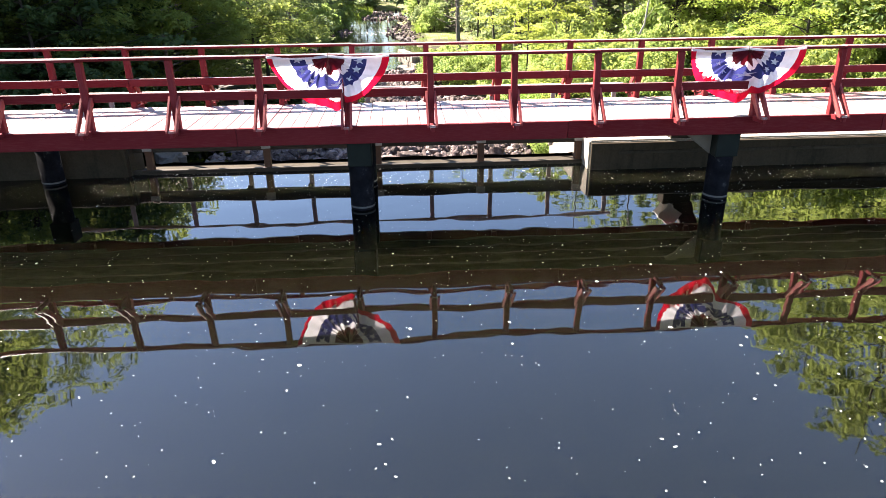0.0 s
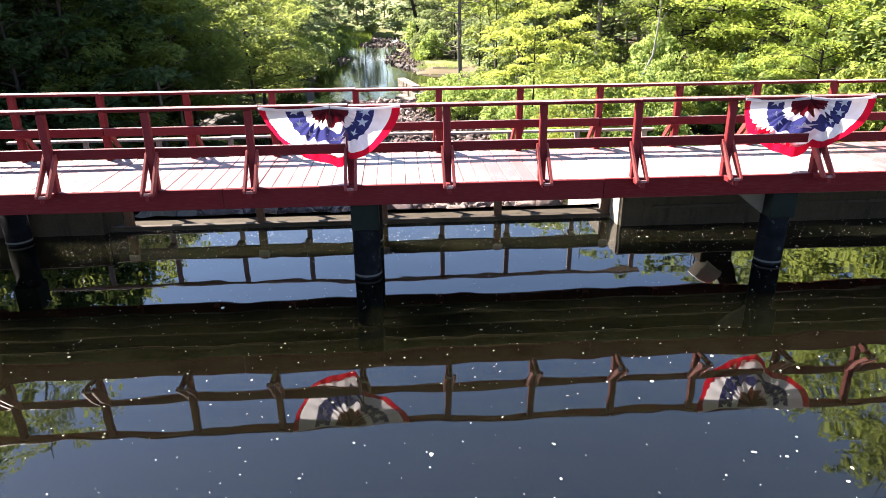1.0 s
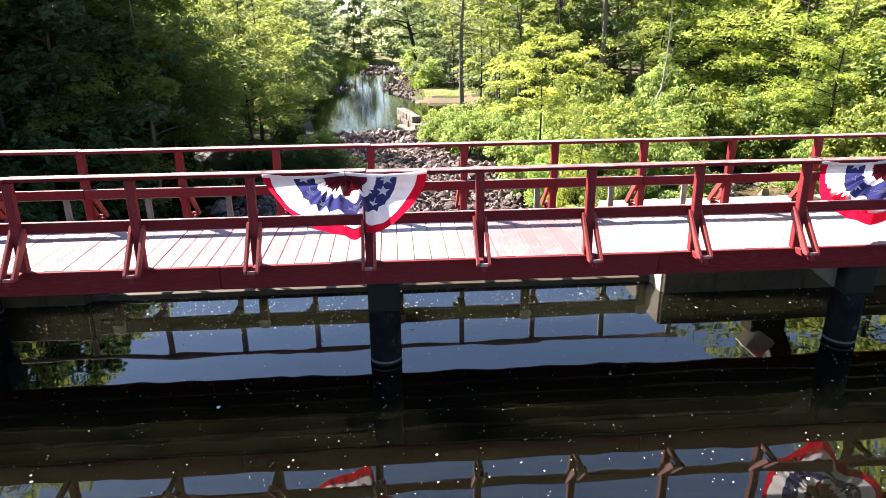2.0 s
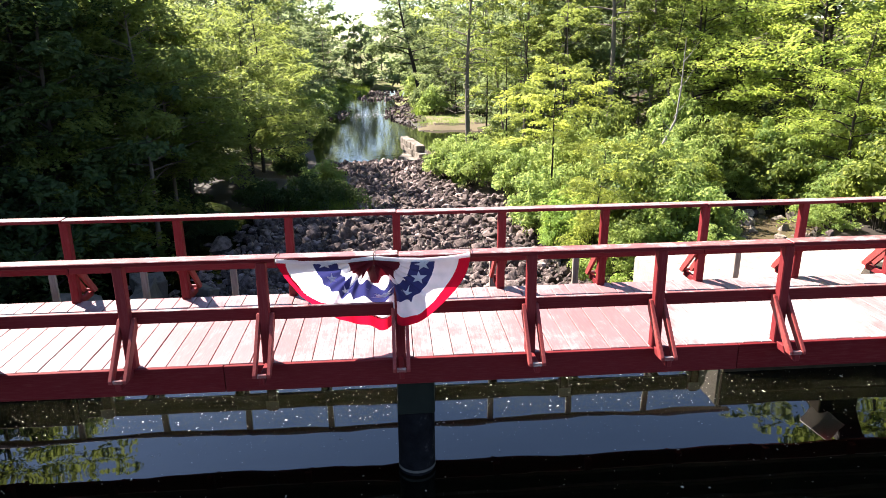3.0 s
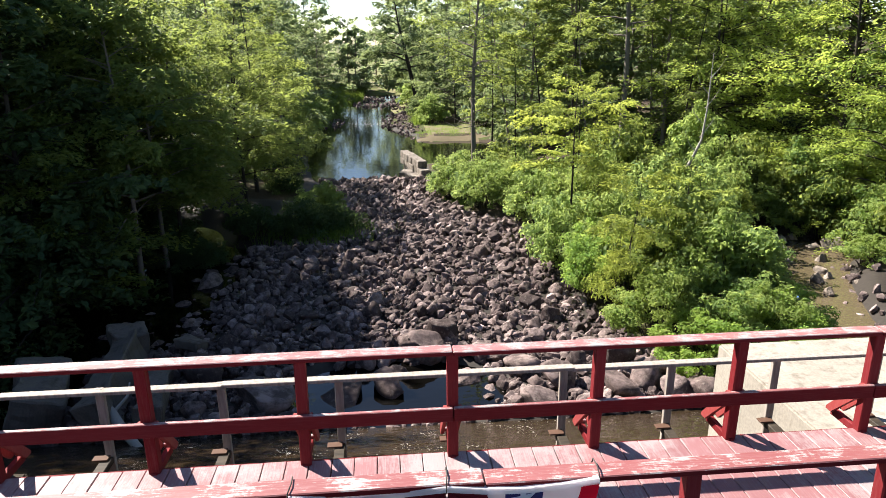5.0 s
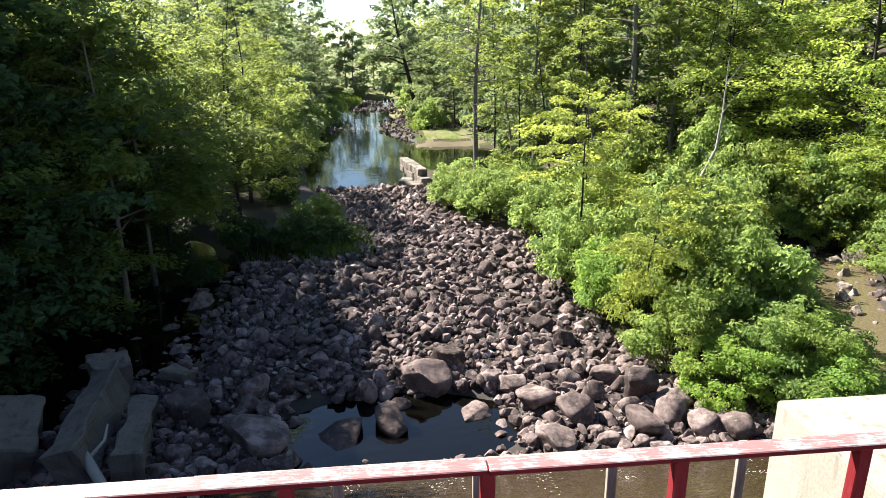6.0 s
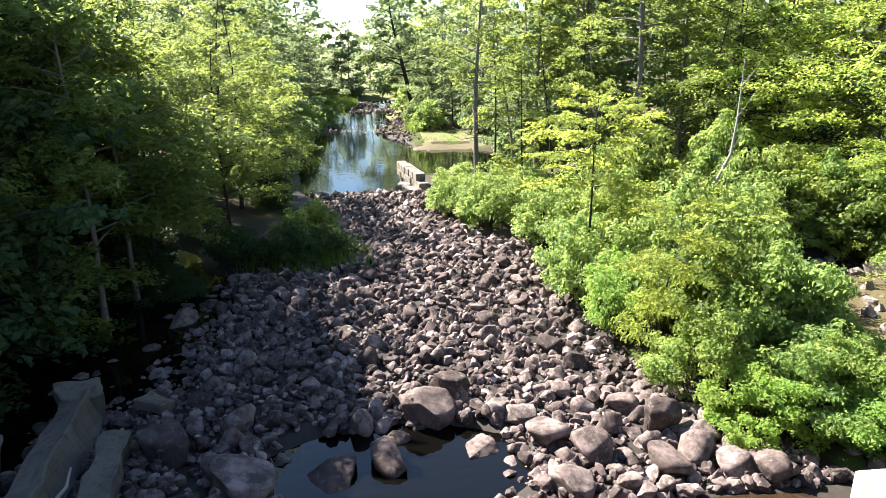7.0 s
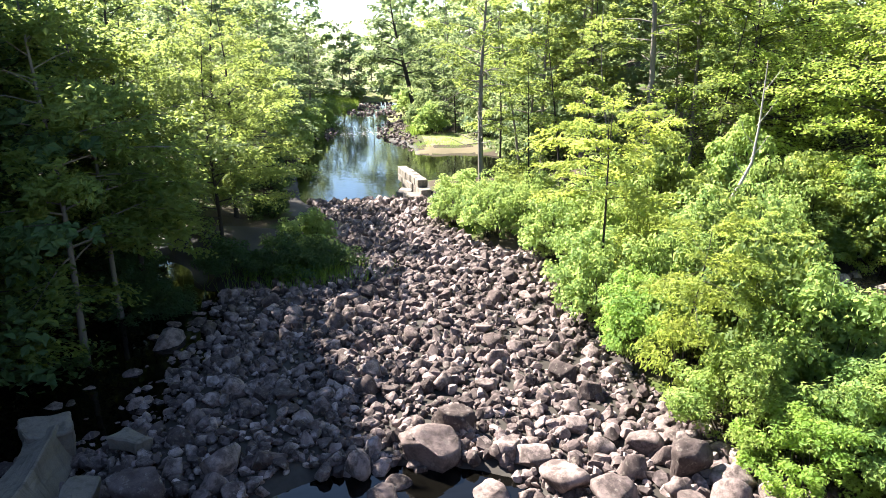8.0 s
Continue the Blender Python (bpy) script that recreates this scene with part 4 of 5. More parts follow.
def grow(seed, height, clear, radius, limbs, leaves, leaf_size, leaf_m, bark_m, girth, lean=(0, 0), thick=0.16, droop=0.15, dome=False, sides=8, shoots=8):
    """A tree: bent tapered trunk, limbs with side shoots, and leaves laid in flat sprays along the shoots. Returns two meshes."""
    r = np.random.default_rng(seed)
    pts, rad = [], []
    for i in range(9):
        t = i / 8
        wob = 0.02 * height * np.array([math.sin(t * 5 + seed), math.cos(t * 4.3 + seed * 1.7)]) * t
        pts.append((lean[0] * t * height + wob[0], lean[1] * t * height + wob[1], t * height - 0.3 * (i == 0)))
        rad.append(girth * (1 - 0.88 * t) * (1.35 if i == 0 else 1))
    tubes = [(pts, rad, sides)]
    P = np.array(pts)
    centre, along, across, normal, area = [], [], [], [], []
    for k in range(limbs):
        t = clear + (0.97 - clear) * ((k + r.random()) / limbs)
        base = np.array([np.interp(t, np.linspace(0, 1, 9), P[:, j]) for j in range(3)])
        s = (t - clear) / (1 - clear)
        reach = radius * (0.55 + 0.75 * math.sin(math.pi * min(1, 0.18 + 0.8 * s))) * r.uniform(0.6, 1.12) * (1.05 - 0.55 * s)
        if dome:
            reach = radius * r.uniform(0.6, 1.1) * (0.65 + 0.5 * math.sin(math.pi * min(1, s + 0.1)))
        a = k * 2.4 + r.normal() * 0.5
        up = r.uniform(0.05, 0.4) + 0.55 * s
        flat = np.array([math.cos(a), math.sin(a), 0.0])
        d = flat + np.array([0, 0, up])
        d /= np.linalg.norm(d)
        bend = r.normal(size=3) * 0.1 * reach
        q = [base + d * reach * u + bend * u * u + np.array([0, 0, -droop * reach * u * u]) for u in (0, 0.25, 0.5, 0.75, 1.0)]
        g0 = girth * (1 - 0.88 * t) * 0.5
        tubes.append(([tuple(p) for p in q], [g0, g0 * 0.75, g0 * 0.55, g0 * 0.35, g0 * 0.15], 5))
        tilt = np.array([0, 0, 1.0]) + r.normal(size=3) * 0.22 + flat * (0.1 + droop)
        for j in range(shoots):
            u = min(1.0, 0.22 + 0.8 * (j + r.random()) / shoots)
            p0 = np.array([np.interp(u, (0, 0.25, 0.5, 0.75, 1.0), [p[c] for p in q]) for c in range(3)])
            turn = (1 if j % 2 else -1) * r.uniform(0.45, 1.25) * (1.15 - 0.75 * u)
            v = np.array([math.cos(a + turn), math.sin(a + turn), 0.12 * up - 0.1 + r.normal() * 0.18])
            v /= np.linalg.norm(v)
            ln = reach * r.uniform(0.22, 0.5) * (1.1 - 0.45 * u) + 0.12
            p1 = p0 + v * ln
            if j % 4 == 0:
                tubes.append(([tuple(p0), tuple((p0 + p1) / 2 + r.normal(size=3) * 0.04), tuple(p1)], [g0 * 0.3, g0 * 0.2, 0.006], 4))
            n = tilt + r.normal(size=3) * 0.2
            n -= v * n.dot(v)
            n /= np.linalg.norm(n)
            wide = ln * r.uniform(0.2, 0.36)
            centre.append(p0 + v * ln * 0.62)
            along.append(v * ln * 0.6)
            across.append(np.cross(n, v) * wide)
            normal.append(n)
            area.append(ln * wide)
    trunk = join_tubes("trunk", tubes, bark_m)
    centre, along, across, normal, area = (np.array(x) for x in (centre, along, across, normal, area))
    pick = r.choice(len(centre), leaves, p=area / area.sum())
    w, q = r.uniform(0, 6.283, leaves), r.random(leaves) ** 0.5
    e1, e2 = (q * np.cos(w))[:, None], (q * np.sin(w))[:, None]
    size = np.sqrt(area[pick])[:, None]
    pos = centre[pick] + along[pick] * e1 + across[pick] * e2 + normal[pick] * size * thick * r.normal(size=(leaves, 1)) - np.array([0, 0, 1.0]) * size * 0.28 * (q ** 2)[:, None]
    nrm = normal[pick] + r.normal(size=(leaves, 3)) * 0.32 + (along[pick] * e1 + across[pick] * e2) / size * 0.35
    return trunk, leaves_mesh("crown", pos, nrm, leaf_size, leaf_m, r)


class Kind:
    def __init__(self, name, label, category, trunk, crown):
        self.name, self.label, self.category, self.trunk, self.crown = name, label, category, trunk, crown

    def plant(self, x, y, turn=0.0, scale=1.0, label="", group="", tilt=(0, 0), z=None):
        ob = thing(self.name, label or self.label, self.category, group)
        under("trunk", self.trunk, ob)
        under("crown", self.crown, ob)
        zz = float(ground_height(x, y)) - 0.1 if z is None else z
        ob.matrix_basis = pose(x, y, zz, tilt[0], tilt[1], turn) @ Matrix.Diagonal((scale, scale, scale, 1))
        return ob


maple_a = Kind("maple_tree", "tall leafy maple with layered green sprays", "tree", *grow(1, 15, 0.10, 4.2, 38, 17500, 0.2, leaf_maple, bark_dark, 0.15))
maple_b = Kind("maple_tree", "broad leafy maple leaning over the stream bank", "tree", *grow(2, 13, 0.14, 4.6, 32, 14000, 0.185, leaf_maple, bark_dark, 0.16, (0.05, -0.03)))
edge = Kind("maple_tree", "leafy maple with yellow-green sunlit top at the bank's edge", "tree", *grow(8, 11, 0.14, 3.9, 34, 15500, 0.165, leaf_maple, bark_dark, 0.11, (0.03, -0.02)))
shade = Kind("shade_tree", "dense dark green tree with shade put into its leaf colour", "tree", *grow(3, 15, 0.04, 4.4, 46, 9500, 0.35, leaf_dark, bark_dark, 0.2, droop=0.3, sides=6))
tall = Kind("tall_tree", "tall straight tree with slim grey trunk", "tree", *grow(4, 18, 0.30, 2.9, 32, 10500, 0.22, leaf_maple, bark_grey, 0.15))
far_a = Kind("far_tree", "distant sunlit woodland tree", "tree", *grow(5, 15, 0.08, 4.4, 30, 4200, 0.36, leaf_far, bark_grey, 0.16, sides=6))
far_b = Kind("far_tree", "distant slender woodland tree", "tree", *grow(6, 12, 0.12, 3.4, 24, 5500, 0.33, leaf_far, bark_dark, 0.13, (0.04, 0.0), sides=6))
locust = Kind("locust_sapling", "young yellow-green locust sapling with feathery leaves", "sapling", *grow(7, 6.4, 0.5, 2.0, 13, 5600, 0.115, leaf_bright, bark_dark, 0.055, (0.03, 0.0), thick=0.08, droop=0.22, dome=True, shoots=11))
bank = Kind("maple_tree", "slim pale-trunked maple reaching out over the stones", "tree", *grow(9, 9.4, 0.24, 2.75, 36, 15000, 0.16, leaf_maple, bark_grey, 0.085, (0.02, -0.02), droop=0.25))
pole = Kind("tall_tree", "tall straight tree with slim grey trunk", "tree", *grow(10, 17, 0.44, 2.6, 24, 4500, 0.19, leaf_maple, bark_grey, 0.21))
bough = Kind("maple_tree", "bright maple with broad layered boughs over the side channel", "tree", *grow(12, 13, 0.10, 5.2, 34, 17000, 0.15, leaf_bough, bark_dark, 0.16, thick=0.1, droop=0.3, shoots=13))
over = Kind("maple_tree", "tall leafy maple over the slack water", "tree", *grow(18, 18.5, 0.10, 4.7, 44, 20000, 0.165, leaf_maple, bark_dark, 0.17))
stem = Kind("young_tree", "thin crooked young tree in the thicket", "tree", *grow(16, 10, 0.35, 1.9, 16, 2600, 0.16, leaf_maple, bark_dark, 0.075, (0.07, 0.03)))
stem_pale = Kind("young_tree", "thin pale-barked young tree in the thicket", "tree", *grow(17, 11, 0.45, 1.7, 14, 2200, 0.16, leaf_maple, bark_grey, 0.08, (-0.03, 0.02)))
high = Kind("maple_tree", "sunlit yellow-green maple crown above shaded trunks", "tree", *grow(15, 12.5, 0.42, 4.1, 30, 12500, 0.175, leaf_maple, bark_dark, 0.12, (0.02, -0.02)))

# left bank
LW = "trees on the shaded bank"
bank.plant(-8.8, 18.9, 130, 1.16, "slim maple with pale trunk at the edge of shade", LW, z=-3.5)
bank.plant(-8.9, 21.9, 200, 1.04, "slim leaning maple with pale trunk over dark water", LW, z=-3.5)
for x, y, a, s in ((-11.6, 17.0, 75, 0.74), (-11.7, 20.8, 215, 0.92)):
    maple_a.plant(x, y, a, s, "tall leafy maple shading the bank", LW)
# added to throw shade over the near stream bed
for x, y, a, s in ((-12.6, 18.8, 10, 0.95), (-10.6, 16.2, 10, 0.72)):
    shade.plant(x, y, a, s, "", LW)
high.plant(-9.4, 25.6, 60, 0.74, "", LW, z=-3.5)
edge.plant(-7.0, 28.2, 300, 0.76, "", LW)
edge.plant(-7.4, 33.0, 120, 0.9, "", LW)
maple_b.plant(-9.4, 38.5, 20, 0.8, "", LW)
edge.plant(-10.8, 28.8, 250, 0.86, "", LW)
maple_b.plant(-12.5, 33.4, 80, 0.9, "", LW)
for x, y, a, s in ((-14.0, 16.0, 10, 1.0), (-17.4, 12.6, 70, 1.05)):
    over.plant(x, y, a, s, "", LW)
# partly hidden trees, several added to block sun from the bank and stream bed
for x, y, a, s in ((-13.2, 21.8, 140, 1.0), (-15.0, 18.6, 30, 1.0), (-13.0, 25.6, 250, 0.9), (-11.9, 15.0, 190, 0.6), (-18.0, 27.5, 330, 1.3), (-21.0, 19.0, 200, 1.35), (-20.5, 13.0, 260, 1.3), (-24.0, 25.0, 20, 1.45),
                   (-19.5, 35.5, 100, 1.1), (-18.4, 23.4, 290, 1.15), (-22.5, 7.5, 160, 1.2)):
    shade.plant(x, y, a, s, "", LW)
for x, y, a, s in ((-9.5, 46, 0, 0.8), (-9, 54, 80, 0.85), (-13, 50, 160, 1.1), (-10.5, 63, 240, 0.9), (-15, 75, 300, 0.8), (-18, 42, 40, 1.2), (-24, 34, 90, 1.3),
                   (-17, 60, 130, 1.1), (-8.5, 84, 30, 0.8), (-13, 92, 200, 0.9)):
    far_a.plant(x, y, a, s, group="distant woodland trees")

# right bank and the wood behind the shrubs
RW = "trees on the sunny bank"
pole.plant(4.5, 33.2, 20, 0.78, "tall grey trunk with bare lower twigs", RW, z=-3.2)
pole.plant(13.1, 34.2, 150, 1.0, "slim straight grey-barked tree above shrubs", RW, z=-2.9)
tall.plant(16.2, 35.6, 260, 0.85, "", RW)
tall.plant(9.2, 40.0, 330, 0.85, "", RW)
tall.plant(11.8, 40.5, 100, 0.95, "", RW)
bough.plant(20.8, 26.4, 10, 0.92, "", RW, z=-3.0)
bough.plant(20.4, 22.4, 200, 0.62, "small bright maple hanging over the side channel", RW, z=-3.2)
bough.plant(23.4, 29.5, 130, 1.15, "tall maple with broad layered boughs above the thicket", RW, z=-2.6)
bough.plant(21.0, 34.0, 220, 1.0, "", RW, z=-2.4)
maple_a.plant(25.0, 18.5, 190, 1.5, "", RW)
maple_a.plant(27.0, 25.5, 10, 1.6, "", RW, z=-2.4)
maple_b.plant(21.5, 39.5, 60, 1.1, "", RW)
maple_a.plant(28.5, 22.0, 100, 1.65, "", RW, z=-2.4)
for x, y, a, s in ((27.0, 35.5, 80, 1.6), (31.0, 31.0, 310, 1.7), (13.2, 46.5, 40, 1.3), (20.6, 45.0, 170, 1.45), (25.5, 43.5, 260, 1.6)):
    far_a.plant(x, y, a, s, "tall leafy tree at the back of the wood", RW)
bough.plant(17.8, 33.2, 80, 0.9, "sunlit maple with layered boughs behind the thicket", RW, z=-2.4)
for k, (x, y, a, s, kind) in enumerate(((6.6, 31.6, 20, 0.75, stem), (8.6, 33.4, 200, 0.9, stem), (10.4, 31.4, 110, 0.8, stem_pale), (16.2, 37.2, 40, 1.05, stem_pale), (15.9, 32.4, 250, 0.9, stem),
                                        (18.4, 34.4, 170, 1.1, stem), (6.0, 36.6, 70, 0.95, stem), (7.6, 38.4, 150, 1.1, stem_pale), (11.0, 37.0, 10, 1.1, stem))):
    kind.plant(x, y, a, s, "", "young trees in the thicket", tilt=(0, (-6, 5, 9, -3, 12)[k % 5]))
for x, y, a, s in ((12.5, 43, 0, 0.95), (17, 44, 60, 1.1), (24, 40, 120, 1.25), (30, 42, 240, 1.4), (15, 52, 30, 0.95), (24, 54, 90, 1.2), (10, 66, 140, 0.9), (16, 70, 220, 1.1),
                   (6.5, 72, 280, 0.8), (8, 84, 350, 0.9), (24, 78, 50, 1.2), (34, 60, 80, 1.4), (10.5, 49, 70, 0.85)):
    far_a.plant(x, y, a, s, group="distant woodland trees")
for x, y, a, s in ((7.0, 66, 100, 0.7), (12, 58, 190, 0.9), (18, 60, 280, 1.0), (-11.5, 97, 70, 0.85), (5.5, 94, 160, 0.9), (-13, 119, 20, 0.85),
                   (4.6, 110, 220, 0.8), (6.2, 101, 300, 0.85), (-13.2, 106, 110, 0.8)):
    far_b.plant(x, y, a, s, group="distant woodland trees")
leaner = Kind("leaning_tree", "old dark-trunked tree leaning over the far stream", "tree", *grow(14, 15, 0.32, 4.6, 26, 7500, 0.34, leaf_far, bark_dark, 0.36, (-0.2, 0.0)))
leaner.plant(4.0, 80.0, 0, 0.94)
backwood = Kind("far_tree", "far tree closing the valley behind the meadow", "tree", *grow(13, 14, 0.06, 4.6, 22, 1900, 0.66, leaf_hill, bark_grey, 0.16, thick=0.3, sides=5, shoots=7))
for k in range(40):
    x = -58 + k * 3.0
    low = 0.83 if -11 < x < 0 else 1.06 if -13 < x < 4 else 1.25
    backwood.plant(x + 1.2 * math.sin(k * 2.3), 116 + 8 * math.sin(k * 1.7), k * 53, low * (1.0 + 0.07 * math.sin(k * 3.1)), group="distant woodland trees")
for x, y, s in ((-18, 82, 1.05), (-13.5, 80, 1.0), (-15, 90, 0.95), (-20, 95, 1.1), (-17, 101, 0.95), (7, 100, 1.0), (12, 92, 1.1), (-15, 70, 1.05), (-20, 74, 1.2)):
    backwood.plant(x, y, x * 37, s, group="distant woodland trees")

locust.plant(6.45, 21.0, 0, 1.05, group="locust saplings")
locust.plant(6.5, 15.0, 90, 0.72, group="locust saplings", tilt=(0, -9))
locust.plant(8.0, 25.0, 200, 0.95, group="locust saplings")
locust.plant(9.2, 17.0, 300, 0.62, group="locust saplings")

# dead leaning stem and bare twigs
dead = thing("dead_sapling", "bleached dead sapling leaning among shrubs", "sapling", at=(11.1, 23.5, -3.0))
under("stem", join_tubes("stem", [([(0.0, 0, 0), (0.62, 0, 1.8), (1.2, 0.1, 2.75), (1.62, 0.1, 3.7), (1.75, 0.15, 5.0), (1.8, 0.2, 7.2)], [0.085, 0.075, 0.065, 0.05, 0.035, 0.012], 7)], bark_pale), dead)
for k in range(6):
    z = 3.2 + k * 0.6
    x = 1.42 + 0.06 * k
    s = 1 if k % 2 else -1
    under("twig", join_tubes("twig", [([(x, 0.05, z), (x + 0.35 * s, 0.1, z + 0.4), (x + 0.6 * s, 0.0, z + 0.9)], [0.02, 0.012, 0.005], 5)], bark_pale), dead)
snag = thing("dead_branches", "bare grey dead branches beside the tall trunk", "branches", at=(4.4, 32.8, -0.3))
random.seed(9)
tubes = []
for k in range(26):
    z = random.uniform(0.5, 6.0)
    a = random.uniform(0, 6.28)
    l = random.uniform(0.6, 1.7)
    p0 = (0.12 * math.cos(a), 0.12 * math.sin(a), z)
    p1 = (l * 0.5 * math.cos(a), l * 0.5 * math.sin(a), z + random.uniform(-0.2, 0.4))
    p2 = (l * math.cos(a + 0.3), l * math.sin(a + 0.3), z + random.uniform(-0.4, 0.7))
    tubes.append(([p0, p1, p2], [0.03, 0.018, 0.006], 4))
for t in tubes:
    under("twig", join_tubes("twig", [t], bark_grey), snag)


# ---- shrubs ----
def shrub_meshes(seed, width, height, leaves, leaf_size, leaf_m, aspect=0.5, ends=60):
    """A loose mound of many stems; each carries small tufts of leaves that shade one another."""
    r = np.random.default_rng(seed)
    tubes, centre, size, out = [], [], [], []
    for k in range(ends):
        a, q = r.uniform(0, 6.283), r.random() ** 0.55
        top = height * (1 - 0.6 * q ** 2) * r.uniform(0.6, 1.12)
        e = np.array([math.cos(a) * q * width / 2, math.sin(a) * q * width / 2, top])
        b = e * np.array([0.3, 0.3, 0]) + r.normal(size=3) * np.array([0.1, 0.1, 0])
        mid = (b + e) / 2 + np.array([0, 0, 0.12 * height])
        if k % 2 == 0:
            tubes.append(([tuple(b), tuple(mid), tuple(e)], [0.02, 0.013, 0.005], 4))
        for u in (1.0, 0.85, 0.68) if q < 0.6 else (1.0, 0.8, 0.6, 0.38):
            p = b * (1 - u) ** 2 + mid * 2 * u * (1 - u) + e * u * u + r.normal(size=3) * 0.12
            centre.append(p)
            size.append(r.uniform(0.16, 0.34) * (0.75 + 0.12 * width) * (1.2 if u > 0.9 else 0.8 if u > 0.7 else 0.65))
            out.append(np.array([p[0], p[1], 0.9 * height * 0.5 + 0.3]) / width)
    c, w, o = np.array(centre), np.array(size), np.array(out)
    pick = r.choice(len(c), leaves, p=w ** 2 / (w ** 2).sum())
    off = r.normal(size=(leaves, 3)) + o[pick] * 1.1
    off /= np.maximum(np.linalg.norm(off, axis=1, keepdims=True), 1e-6)
    reach = (r.random(leaves) ** 0.4)[:, None]
    pos = c[pick] + off * reach * w[pick][:, None] * np.array([1, 1, 0.62])
    pos[:, 2] = np.maximum(pos[:, 2], 0.03)
    nrm = off * 0.75 + r.normal(size=(leaves, 3)) * 0.42 + np.array([0, 0, 0.55])
    return join_tubes("branchwork", tubes, bark_dark), leaves_mesh("foliage", pos, nrm, leaf_size, leaf_m, r, aspect)


SHRUBS = [shrub_meshes(41, 3.0, 2.3, 6200, 0.125, leaf_shrub), shrub_meshes(42, 2.6, 1.9, 5600, 0.12, leaf_shrub, 0.7), shrub_meshes(43, 3.2, 2.5, 6000, 0.145, leaf_maple, 0.75),
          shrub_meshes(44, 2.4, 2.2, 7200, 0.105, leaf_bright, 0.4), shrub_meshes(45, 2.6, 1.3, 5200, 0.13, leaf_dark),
          shrub_meshes(48, 3.0, 2.3, 12000, 0.108, leaf_shrub, 0.5, 62), shrub_meshes(49, 2.6, 2.0, 10500, 0.102, leaf_fresh, 0.58, 56),
          shrub_meshes(46, 3.0, 2.2, 2400, 0.24, leaf_far), shrub_meshes(47, 2.6, 2.0, 2000, 0.24, leaf_shrub),
          shrub_meshes(50, 3.0, 2.4, 9500, 0.118, leaf_blue, 0.75, 55)]
SHRUB_LABEL = ("dense light green shrub on the stony island", "low rounded green shrub at the stones' edge", "leafy young maple thicket in sun",
               "bright yellow-green shrub in full sun", "low shrub with tree shade put into its dark leaves", "dense fine-leaved light green shrub on the stony island",
               "fresh green leafy growth at the stones' edge", "distant green shrub on the stream bank", "distant rounded shrub beside the water",
               "broad-leaved blue-green shrub on the stony island")


def shrub(kind, x, y, scale, tall_by=1.0, sink=0.1):
    stems, foliage = SHRUBS[kind]
    ob = thing("shrub", SHRUB_LABEL[kind], "shrub", "shrubs along the stream")
    under("branchwork", stems, ob)
    under("foliage", foliage, ob)
    ob.matrix_basis = pose(x, y, float(ground_height(x, y)) - sink, 0, 0, (x * 97 + y * 53) % 360) @ Matrix.Diagonal((scale, scale, scale * tall_by, 1))


def shrub_bed(*rows):
    """Shrubs by kind, place, size and height; near the path the finer-leaved kinds."""
    for kind, x, y, size, tall_by in rows:
        shrub({0: 5, 1: 6}.get(kind, kind) if y < 17.7 else kind, x, y, size, tall_by)


# the stony island, from its near end upstream
shrub_bed((1, 7.4, 11.4, 0.85, 0.9), (0, 8.6, 11.6, 0.95, 1.0), (1, 9.9, 12.0, 0.85, 1.0), (0, 7.0, 13.1, 0.95, 1.05), (9, 8.9, 13.4, 1.05, 1.2), (9, 9.6, 13.8, 0.9, 1.1),
          (3, 6.7, 15.2, 0.95, 1.15), (2, 8.2, 15.5, 1.1, 1.35), (0, 9.8, 16.0, 0.95, 1.25), (1, 6.2, 16.9, 0.9, 1.2), (0, 7.6, 17.6, 1.1, 1.35), (2, 9.7, 18.2, 1.1, 1.3),
          (1, 6.0, 19.2, 0.95, 1.3))
# the island's far end and the pool's edge
shrub_bed((3, 7.6, 20.2, 1.05, 1.3), (0, 9.6, 20.6, 1.1, 1.3), (1, 6.3, 22.0, 1.0, 1.2), (0, 8.2, 22.8, 1.1, 1.3), (2, 11.0, 22.4, 1.1, 1.3), (1, 6.3, 25.2, 1.05, 1.2),
          (0, 8.6, 26.4, 1.2, 1.3), (1, 4.4, 28.6, 1.05, 1.1), (0, 6.4, 29.4, 1.05, 1.05), (1, 3.1, 31.2, 0.95, 1.0), (0, 4.9, 32.0, 0.95, 1.0), (1, 3.5, 34.6, 1.0, 1.0),
          (2, 6.6, 34.6, 1.0, 0.95))
# along the side channel, and below the shaded bank
shrub_bed((2, 11.6, 26.8, 1.2, 1.4), (0, 14.0, 24.6, 1.2, 1.3), (0, 10.5, 15.2, 0.8, 1.1), (9, 10.4, 16.9, 0.85, 1.15), (0, 10.9, 18.5, 0.9, 1.1), (1, 11.5, 20.2, 0.9, 1.1),
          (2, 12.0, 22.0, 1.0, 1.2), (3, 13.4, 22.8, 0.95, 1.1), (0, 11.0, 19.8, 1.1, 1.4), (4, -2.6, 25.6, 0.9, 1.0), (4, -4.2, 25.0, 0.95, 1.0), (1, -3.6, 27.8, 0.9, 1.0),
          (1, 9.2, 10.5, 0.8, 0.9))
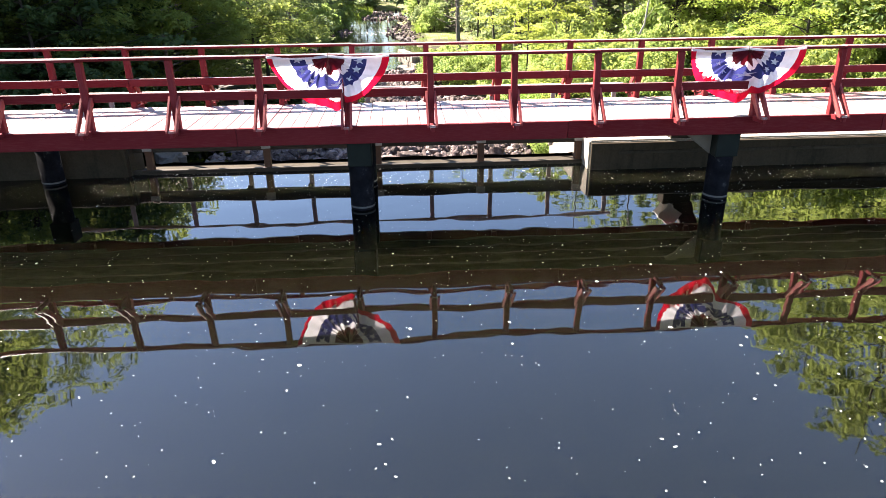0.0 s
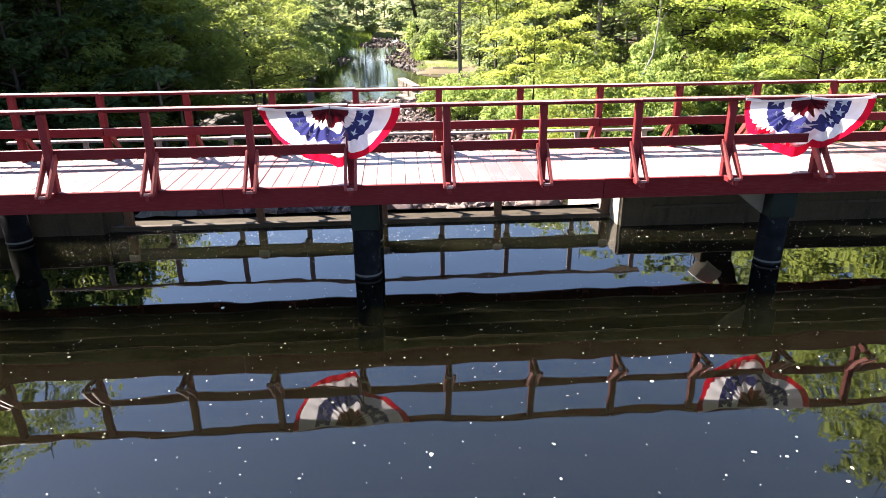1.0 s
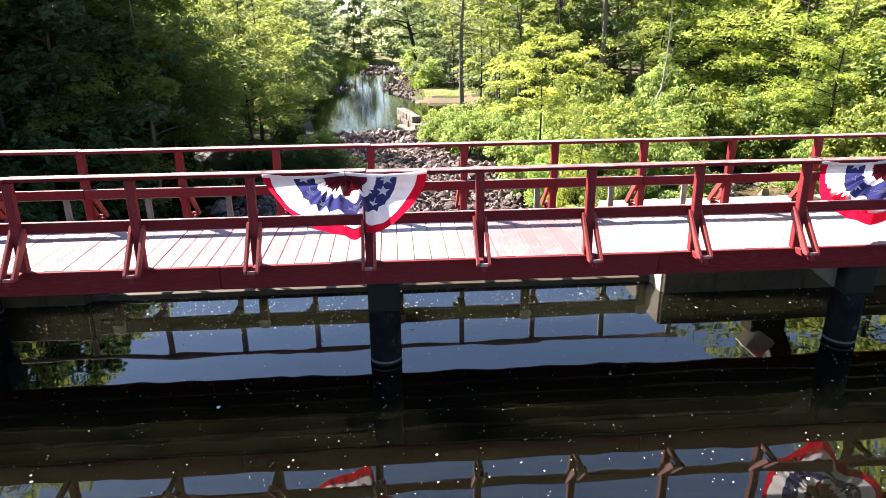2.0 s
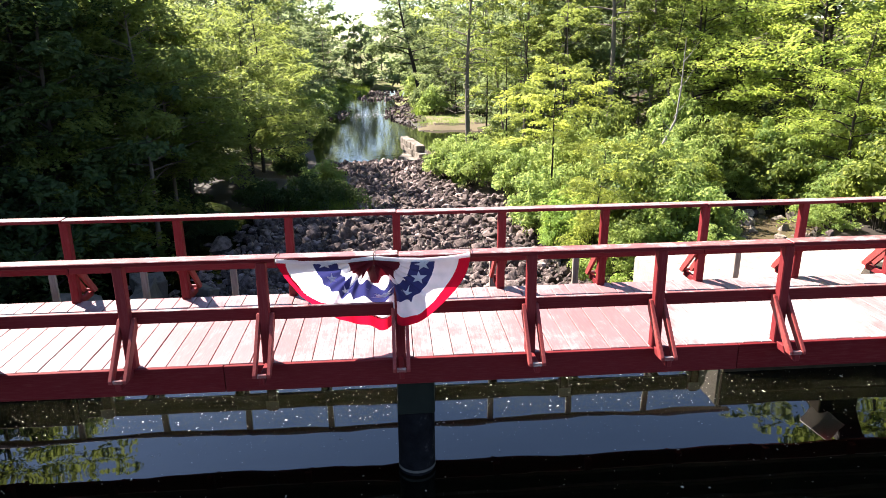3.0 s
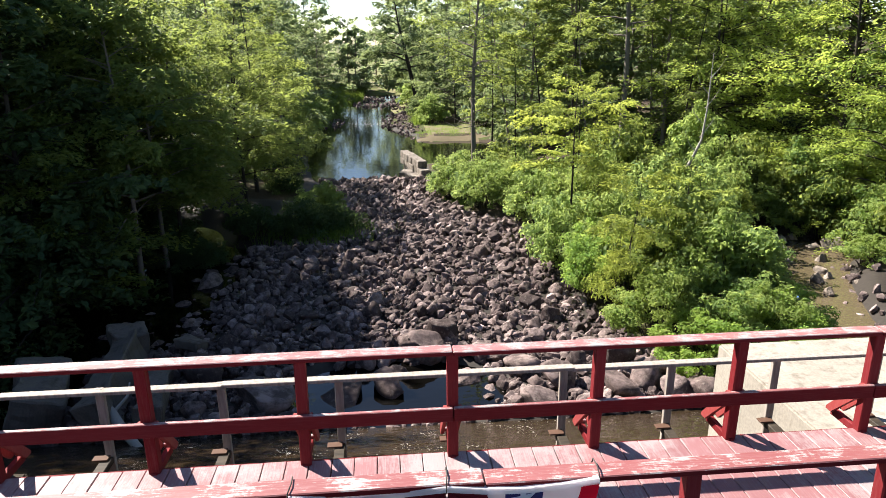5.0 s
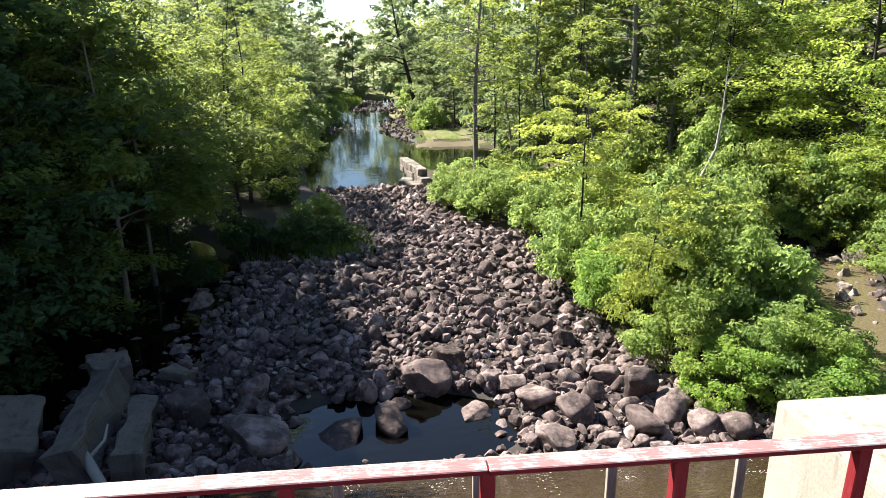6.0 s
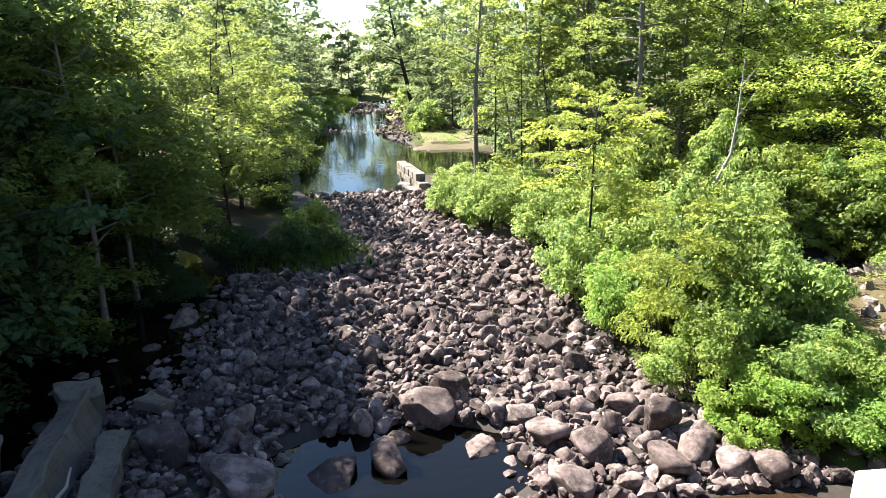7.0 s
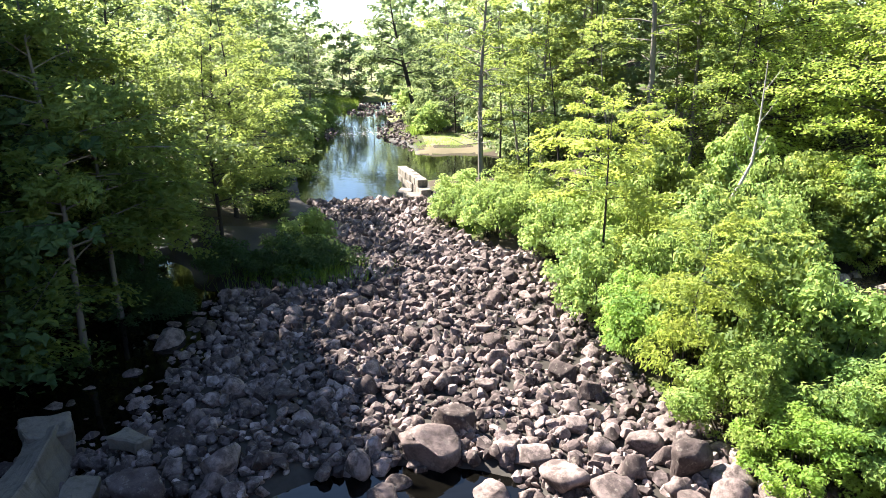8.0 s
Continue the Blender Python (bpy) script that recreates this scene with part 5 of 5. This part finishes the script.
# the far bank of the side channel
shrub_bed((0, 10.4, 10.6, 0.75, 0.9), (0, 15.9, 23.9, 0.95, 0.9), (2, 18.0, 23.0, 1.1, 1.2), (0, 19.0, 20.4, 1.0, 1.1), (3, 17.4, 25.2, 1.2, 1.2), (0, 20.6, 23.2, 1.3, 1.2),
          (1, 16.8, 18.2, 0.7, 0.8), (1, 19.4, 21.0, 1.1, 1.3), (2, 19.0, 17.6, 1.2, 1.3), (1, 18.8, 24.0, 1.2, 1.2), (0, 21.0, 14.0, 1.3, 1.3), (2, 22.0, 20.6, 1.3, 1.4))
for kind, x, y, s, h in ((3, 17.2, 23.0, 0.9, 0.9), (0, 19.6, 25.0, 1.2, 1.1), (2, 16.2, 25.0, 1.15, 1.35), (3, 18.6, 21.8, 0.9, 0.9), (9, 14.0, 26.6, 1.3, 1.5), (2, 17.4, 27.0, 1.2, 1.2), (9, 18.0, 24.6, 1.15, 1.2), (3, 20.4, 23.0, 1.3, 1.3), (0, 21.8, 24.6, 1.4, 1.5)):
    shrub(kind, x, y, s, h)
# dark-toned shrubs, several added to close bright gaps behind the trunks
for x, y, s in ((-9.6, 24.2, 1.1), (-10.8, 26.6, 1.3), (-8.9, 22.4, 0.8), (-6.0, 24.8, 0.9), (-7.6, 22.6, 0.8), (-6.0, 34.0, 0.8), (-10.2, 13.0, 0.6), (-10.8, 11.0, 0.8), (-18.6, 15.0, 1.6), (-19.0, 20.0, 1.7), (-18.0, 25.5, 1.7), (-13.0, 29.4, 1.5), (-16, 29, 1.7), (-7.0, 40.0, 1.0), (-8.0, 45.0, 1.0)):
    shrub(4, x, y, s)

for kind, x, y, s, h in ((8, -7.2, 51, 1.2, 1.1), (8, -7.6, 57, 1.2, 1.2), (8, -7.4, 63, 1.2, 1.2), (8, -7.3, 69, 1.2, 1.2), (8, -6.6, 75, 1.2, 1.1), (8, -6.6, 82, 1.2, 1.0),
                         (8, 4.4, 64, 1.2, 1.1), (7, 4.2, 69, 1.3, 1.3), (8, 3.6, 73.5, 0.8, 0.8), (7, 5.6, 79, 1.0, 1.0), (7, 3.4, 114, 1.6, 1.4), (8, 3.4, 85, 1.3, 1.2), (7, 4.8, 90, 1.4, 1.3),
                         (7, 9.0, 61.5, 1.3, 1.3), (8, 12.5, 48.0, 1.3, 1.3), (7, 9.4, 43.0, 1.3, 1.2), (8, 3.8, 103, 1.4, 1.2)):
    shrub(kind, x, y, s, h)


# ---- grasses ----
def grass_patch(name, spots, height, label, seed):
    r = np.random.default_rng(seed)
    n = len(spots)
    base = np.array([(x, y, float(ground_height(x, y))) for x, y in spots])
    a = r.uniform(0, 6.283, n)
    side = np.stack([np.cos(a), np.sin(a), np.zeros(n)], 1) * 0.012 * height / 0.5
    tip = base + np.stack([r.normal(size=n) * 0.25, r.normal(size=n) * 0.25, r.uniform(0.6, 1.2, n)], 1) * height
    v = np.stack([base - side, base + side, tip], 1).reshape(-1, 3)
    f = np.arange(3 * n).reshape(-1, 3)
    tagged(new(name, mesh_np(name, v, f, grass_blade)), label, "grass", kind="stuff")


r = np.random.default_rng(51)
grass_patch("tall_grass", [(r.normal() * 0.45 + 3.3, r.normal() * 0.8 + 65.5) for _ in range(900)], 0.9, "clump of bright grass beside the far stream", 52)
grass_patch("meadow_grass", [(r.uniform(-10.0, -3.4), r.uniform(94, 116)) for _ in range(7000)], 1.0, "sunlit meadow grass on the far bank", 53)
grass_patch("bar_grass", [(r.uniform(1.8, 14), 55.6 + abs(r.normal()) * 3.0) for _ in range(1500)], 0.35, "sparse yellow-green grass on the far sandy bar", 55)
grass_patch("bank_grass", [(r.normal() * 0.7 + 10.6, r.normal() * 0.6 + 9.6) for _ in range(900)] + [(r.normal() * 1.2 - 3.5, 24.6 + r.normal() * 0.5) for _ in range(1500)], 0.6,
            "coarse grass along the stream margin", 54)

# ---- planks of the deck ----
PITCH = 0.1885
plank_mesh = [board("plank", 0.1825, 1.76, 0.045, deck_wood, 0.004), board("plank", 0.1815, 1.755, 0.043, deck_wood, 0.004), board("plank", 0.1835, 1.76, 0.046, deck_wood, 0.005)]
rng = random.Random(3)
for k in range(int((X1 - X0) / PITCH)):
    x = X0 + (k + 0.5) * PITCH
    under("plank", plank_mesh[rng.randrange(3)], bridge, m=pose(x, 0.886 + rng.uniform(-0.003, 0.003), 1.288 + rng.uniform(-0.003, 0.003), 0, rng.uniform(-0.4, 0.4), rng.uniform(-0.05, 0.05)))
